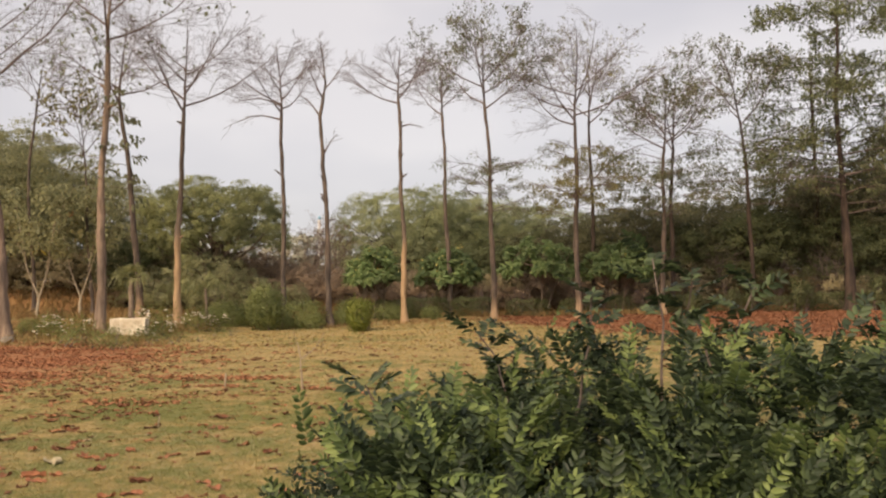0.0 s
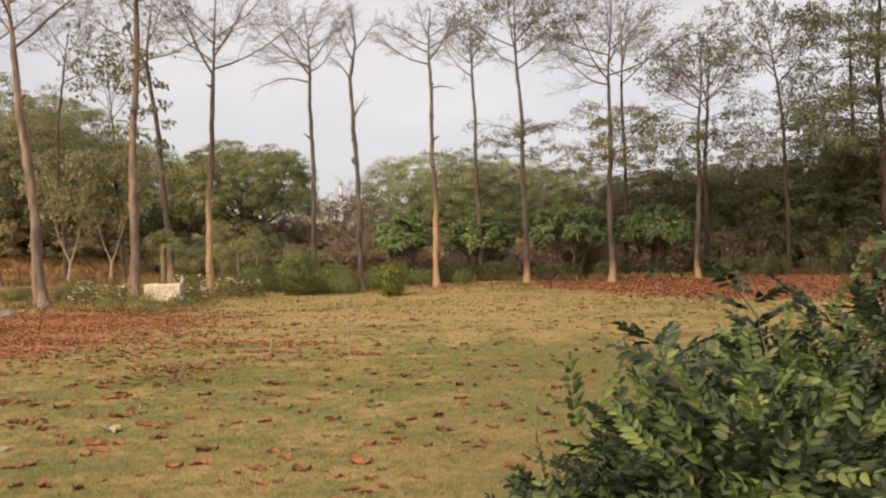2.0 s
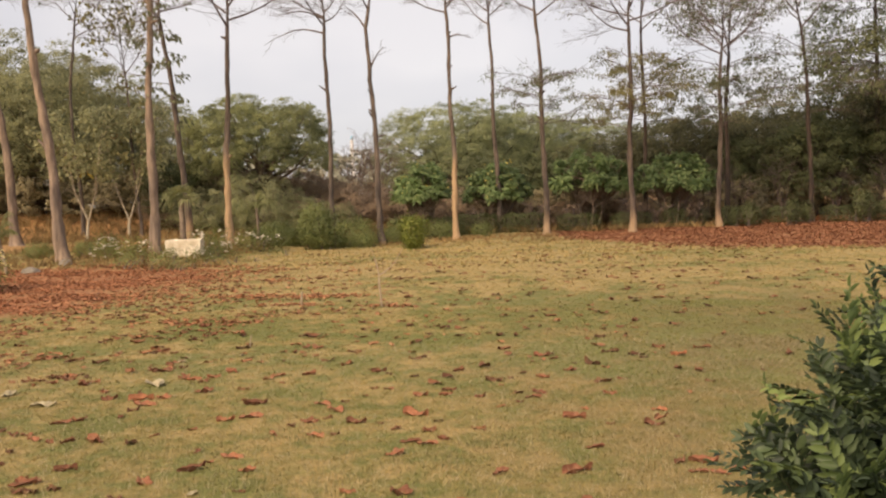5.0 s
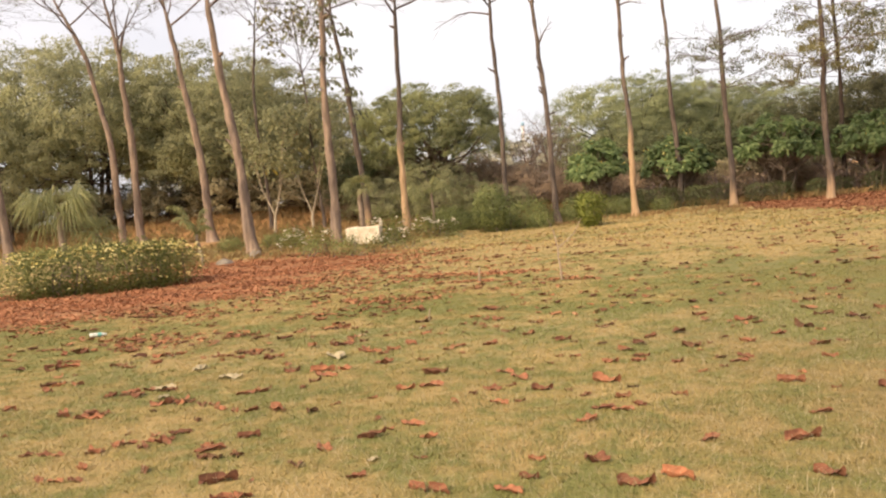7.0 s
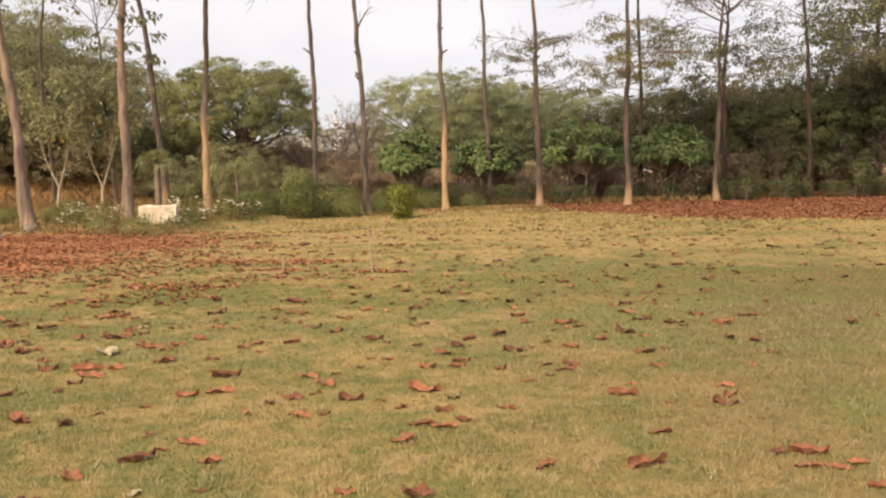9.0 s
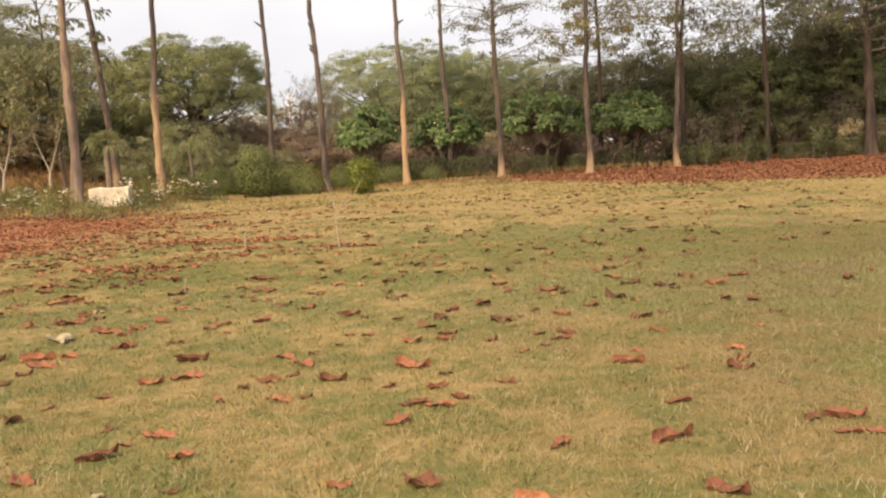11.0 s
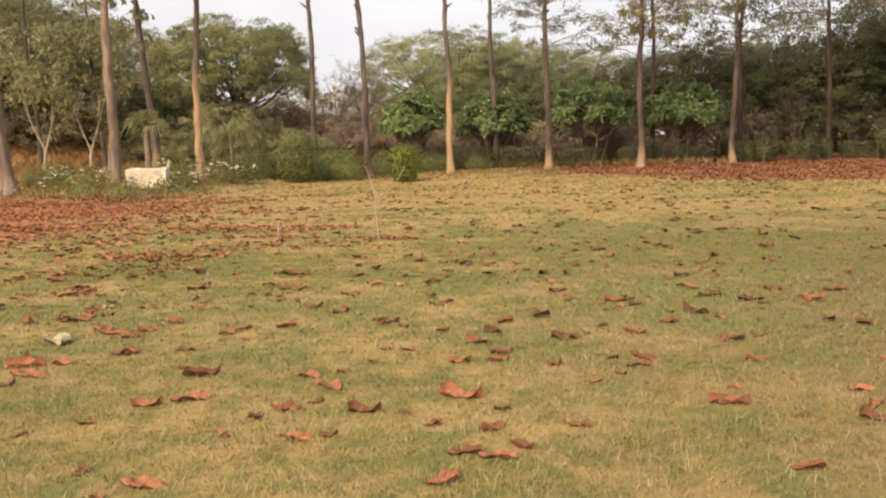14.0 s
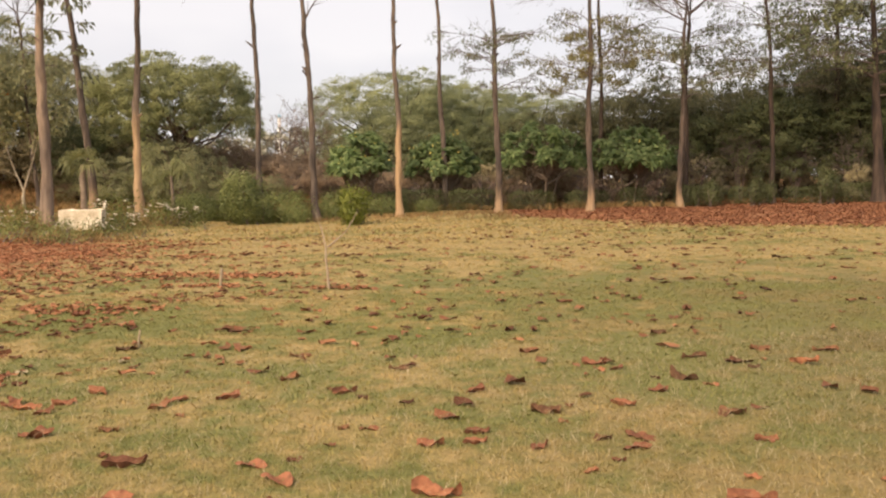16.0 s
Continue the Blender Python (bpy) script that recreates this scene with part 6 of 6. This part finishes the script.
spread_leaves(scatter(50000, -17, 0, 7, 24, 401, streaks), "leaf_litter", "thick carpet of orange-brown dry leaves under trees", M_LITTER_CARPET, 0.105, 402)
spread_leaves(scatter(52000, 2, 34, 20, 42, 403, lambda x, y: litter_amount(x, y) ** 1.2 * (0.4 + 0.6 * patchy(x, y))), "leaf_litter", "band of red-brown dry leaves before the wood", M_LITTER_BAND, 0.15, 404)
spread_leaves(scatter(6000, -12, 3, 6.5, 22, 409, fringe), "scattered_leaves", "orange-brown dry leaves strewn past the litter's edge", M_LITTER_CARPET, 0.11, 410)
spread_leaves(scatter(7000, -12, 3, 6.5, 22, 411, fringe), "scattered_leaves", "brown dry leaves strewn past the litter's edge", M_LITTER_BROWN, 0.12, 412)
spread_leaves(scatter(850, -12, 16, 8, 30, 405, lambda x, y: patchy(x * 1.4, y * 0.9)), "scattered_leaves", "dark dry leaves scattered over the lawn", M_LITTER_DARK, 0.12, 406)
spread_leaves(scatter(900, -9, 9, 5, 26, 407, lambda x, y: patchy(x * 0.8 + 2, y)), "scattered_leaves", "brown dry leaves scattered over the lawn", M_LITTER_BROWN, 0.15, 408)

# ---- grass blades ----


def grass():
    r = np.random.default_rng(501)
    out_v = []
    for n, x0, x1, y0, y1, h, w in ((310000, -8.5, 4.6, 0.2, 5.0, 0.026, 0.0026), (210000, -11.5, 7.5, 5.0, 11.0, 0.026, 0.0045), (90000, -14, 13, 11.0, 20.0, 0.026, 0.010), (60000, -16, 20, 20.0, 31.0, 0.05, 0.017), (60000, -9, 9, -7.0, 0.2, 0.04, 0.006), (30000, 4.6, 11, 0.2, 5.0, 0.036, 0.006), (20000, 7.5, 13, 5.0, 11.0, 0.036, 0.008), (20000, -15, -8.5, 0.2, 7.0, 0.036, 0.008)):
        x, y = r.uniform(x0, x1, n), r.uniform(y0, y1, n)
        # most blades stand in tufts of six
        k = n // 6
        pull = r.normal(0, 0.022, (k * 6, 2))
        x[:k * 6], y[:k * 6] = np.repeat(x[:k], 6) + pull[:, 0], np.repeat(y[:k], 6) + pull[:, 1]
        keep = (litter_amount(x, y) < r.uniform(0.1, 0.9, n)) & (smooth(24.5, 29, y) * smooth(-8.6, -10.6, x) < r.uniform(0.1, 0.9, n))
        x, y = x[keep], y[keep]
        n = len(x)
        p = np.stack([x, y, ground_z(x, y) - 0.004], 1)
        a = r.uniform(0, 2 * np.pi, n)
        tall = h * r.uniform(0.4, 1.25, n) * np.where(r.uniform(0, 1, n) < 0.04, 2.0, 1.0)
        lean = r.normal(0, 0.85, (n, 2)) * tall[:, None]
        side = np.stack([np.cos(a), np.sin(a), np.zeros(n)], 1) * w * r.uniform(0.6, 1.3, n)[:, None]
        tip = p + np.concatenate([lean, tall[:, None]], 1)
        out_v.append(np.stack([p - side, p + side, tip], 1).reshape(-1, 3))
    v = np.concatenate(out_v)
    # long pale dry strands that arch over the turf
    n = 34000
    x, y = r.uniform(-6, 5, n), 0.4 + 7.0 * r.uniform(0, 1, n) ** 1.2
    p = np.stack([x, y, ground_z(x, y)], 1)
    tall = r.uniform(0.018, 0.06, n)
    lean = r.normal(0, 0.9, (n, 2)) * tall[:, None]
    a = r.uniform(0, 6.28, n)
    side = np.stack([np.cos(a), np.sin(a), 0 * a], 1) * 0.0011
    mid = p + np.concatenate([lean * 0.35, tall[:, None] * 0.7], 1)
    tip = p + np.concatenate([lean * 1.3, tall[:, None]], 1)
    w = np.stack([p - side, p + side, mid + side * 0.8, p - side, mid + side * 0.8, mid - side * 0.8, mid - side * 0.8, mid + side * 0.8, tip], 1).reshape(-1, 3)
    straw = plain_material("dry_strands", (0.34, 0.275, 0.16), (0.52, 0.435, 0.28), 3.0, 0.8)
    tagged(new("dry_grass", quad_mesh("dry_grass", w, np.arange(len(w)).reshape(-1, 3), straw, False)), "long pale dry grass strands over the lawn", "grass", kind="stuff")
    ob = new("grass", quad_mesh("grass", v, np.arange(len(v)).reshape(-1, 3), M_GRASS, False))
    tagged(ob, "short dry lawn grass, straw and green blades", "grass", kind="stuff")


grass()


def grass_tuft(x, y, reach, height, count, seed):
    """A clump of longer green blades in the lawn; each blade bends over in two steps."""
    r = np.random.default_rng(seed)
    d = r.normal(0, 1, (count, 2))
    p = np.concatenate([d * reach * 0.45, np.zeros((count, 1))], 1)
    tall = height * r.uniform(0.45, 1.2, count)
    lean = (d * 0.25 + r.normal(0, 0.3, (count, 2))) * tall[:, None]
    a = r.uniform(0, 6.28, count)
    side = np.stack([np.cos(a), np.sin(a), 0 * a], 1) * 0.0026
    mid = p + np.concatenate([lean * 0.4, tall[:, None] * 0.65], 1)
    tip = p + np.concatenate([lean, tall[:, None]], 1)
    v = np.stack([p - side, p + side, mid + side * 0.8, tip, mid - side * 0.8], 1).reshape(-1, 3)
    k = np.arange(count)[:, None] * 5
    q = np.concatenate([k + np.array([0, 1, 2]), k + np.array([0, 2, 4]), k + np.array([4, 2, 3])])
    return v + np.array([x, y, ground_z(x, y) - 0.005]), q


M_TUFT = leaf_material("tuft_blades", (0.19, 0.20, 0.08), (0.26, 0.255, 0.11), (0.36, 0.33, 0.16), 0.6, 0.3, 6.0)
TUFTS = ((-0.40, 0.87, 0.20, 0.075, 420), (-1.49, 1.30, 0.25, 0.055, 450), (-1.50, 2.29, 0.22, 0.045, 320), (-2.66, 3.93, 0.27, 0.051, 360), (-2.53, 2.94, 0.32, 0.057, 400), (-1.42, 3.37, 0.22, 0.063, 320), (-0.23, 2.15, 0.27, 0.045, 360), (1.18, 2.41, 0.32, 0.051, 400), (0.16, 3.11, 0.22, 0.057, 320), (-0.34, 2.58, 0.27, 0.063, 360), (-0.73, 2.75, 0.32, 0.045, 400), (0.68, 3.26, 0.22, 0.051, 320), (-0.96, 2.16, 0.27, 0.057, 360))
tagged(new("green_grass", leaf_mesh("green_grass", M_TUFT, [grass_tuft(row[0], row[1], row[2] * 1.3, row[3] * 0.75, row[4] * 2 // 3, 600 + i) for i, row in enumerate(TUFTS)])), "clumps of longer fresh green grass in the dry lawn", "grass", kind="stuff")


def bank_grass():
    """Tall dry grass on the bank under the trees and along the beds."""
    r = np.random.default_rng(503)
    vs = []
    for n, x0, x1, y0, y1, h in ((16000, -34, -3, 33.0, 41.0, 0.30), (6000, -3, 12, 36.0, 41.5, 0.28), (5000, -16, -7, 21.5, 30.0, 0.2), (2500, -6, 4, 29.5, 34.0, 0.16)):
        k = n // 8
        cx, cy = np.repeat(r.uniform(x0, x1, k), 8), np.repeat(r.uniform(y0, y1, k), 8)
        x, y = cx + r.normal(0, 0.07, k * 8), cy + r.normal(0, 0.07, k * 8)
        p = np.stack([x, y, ground_z(x, y) - 0.01], 1)
        tall = h * r.uniform(0.5, 1.3, k * 8)
        lean = r.normal(0, 0.35, (k * 8, 2)) * tall[:, None]
        a = r.uniform(0, 6.28, k * 8)
        side = np.stack([np.cos(a), np.sin(a), 0 * a], 1) * 0.012
        vs.append(np.stack([p - side, p + side, p + np.concatenate([lean * 0.4, tall[:, None] * 0.6], 1) + side * 0.7, p + np.concatenate([lean, tall[:, None]], 1)], 1).reshape(-1, 3))
    v = np.concatenate(vs)
    m = leaf_material("dry_bank_grass", (0.19, 0.128, 0.06), (0.28, 0.188, 0.085), (0.37, 0.27, 0.13), 0.8, 0.2, 0.5)
    tagged(new("dry_grass", quad_mesh("dry_grass", v, np.arange(len(v)).reshape(-1, 4), m, False)), "tall dry tan grass tufts on the bank", "grass", kind="stuff")


bank_grass()
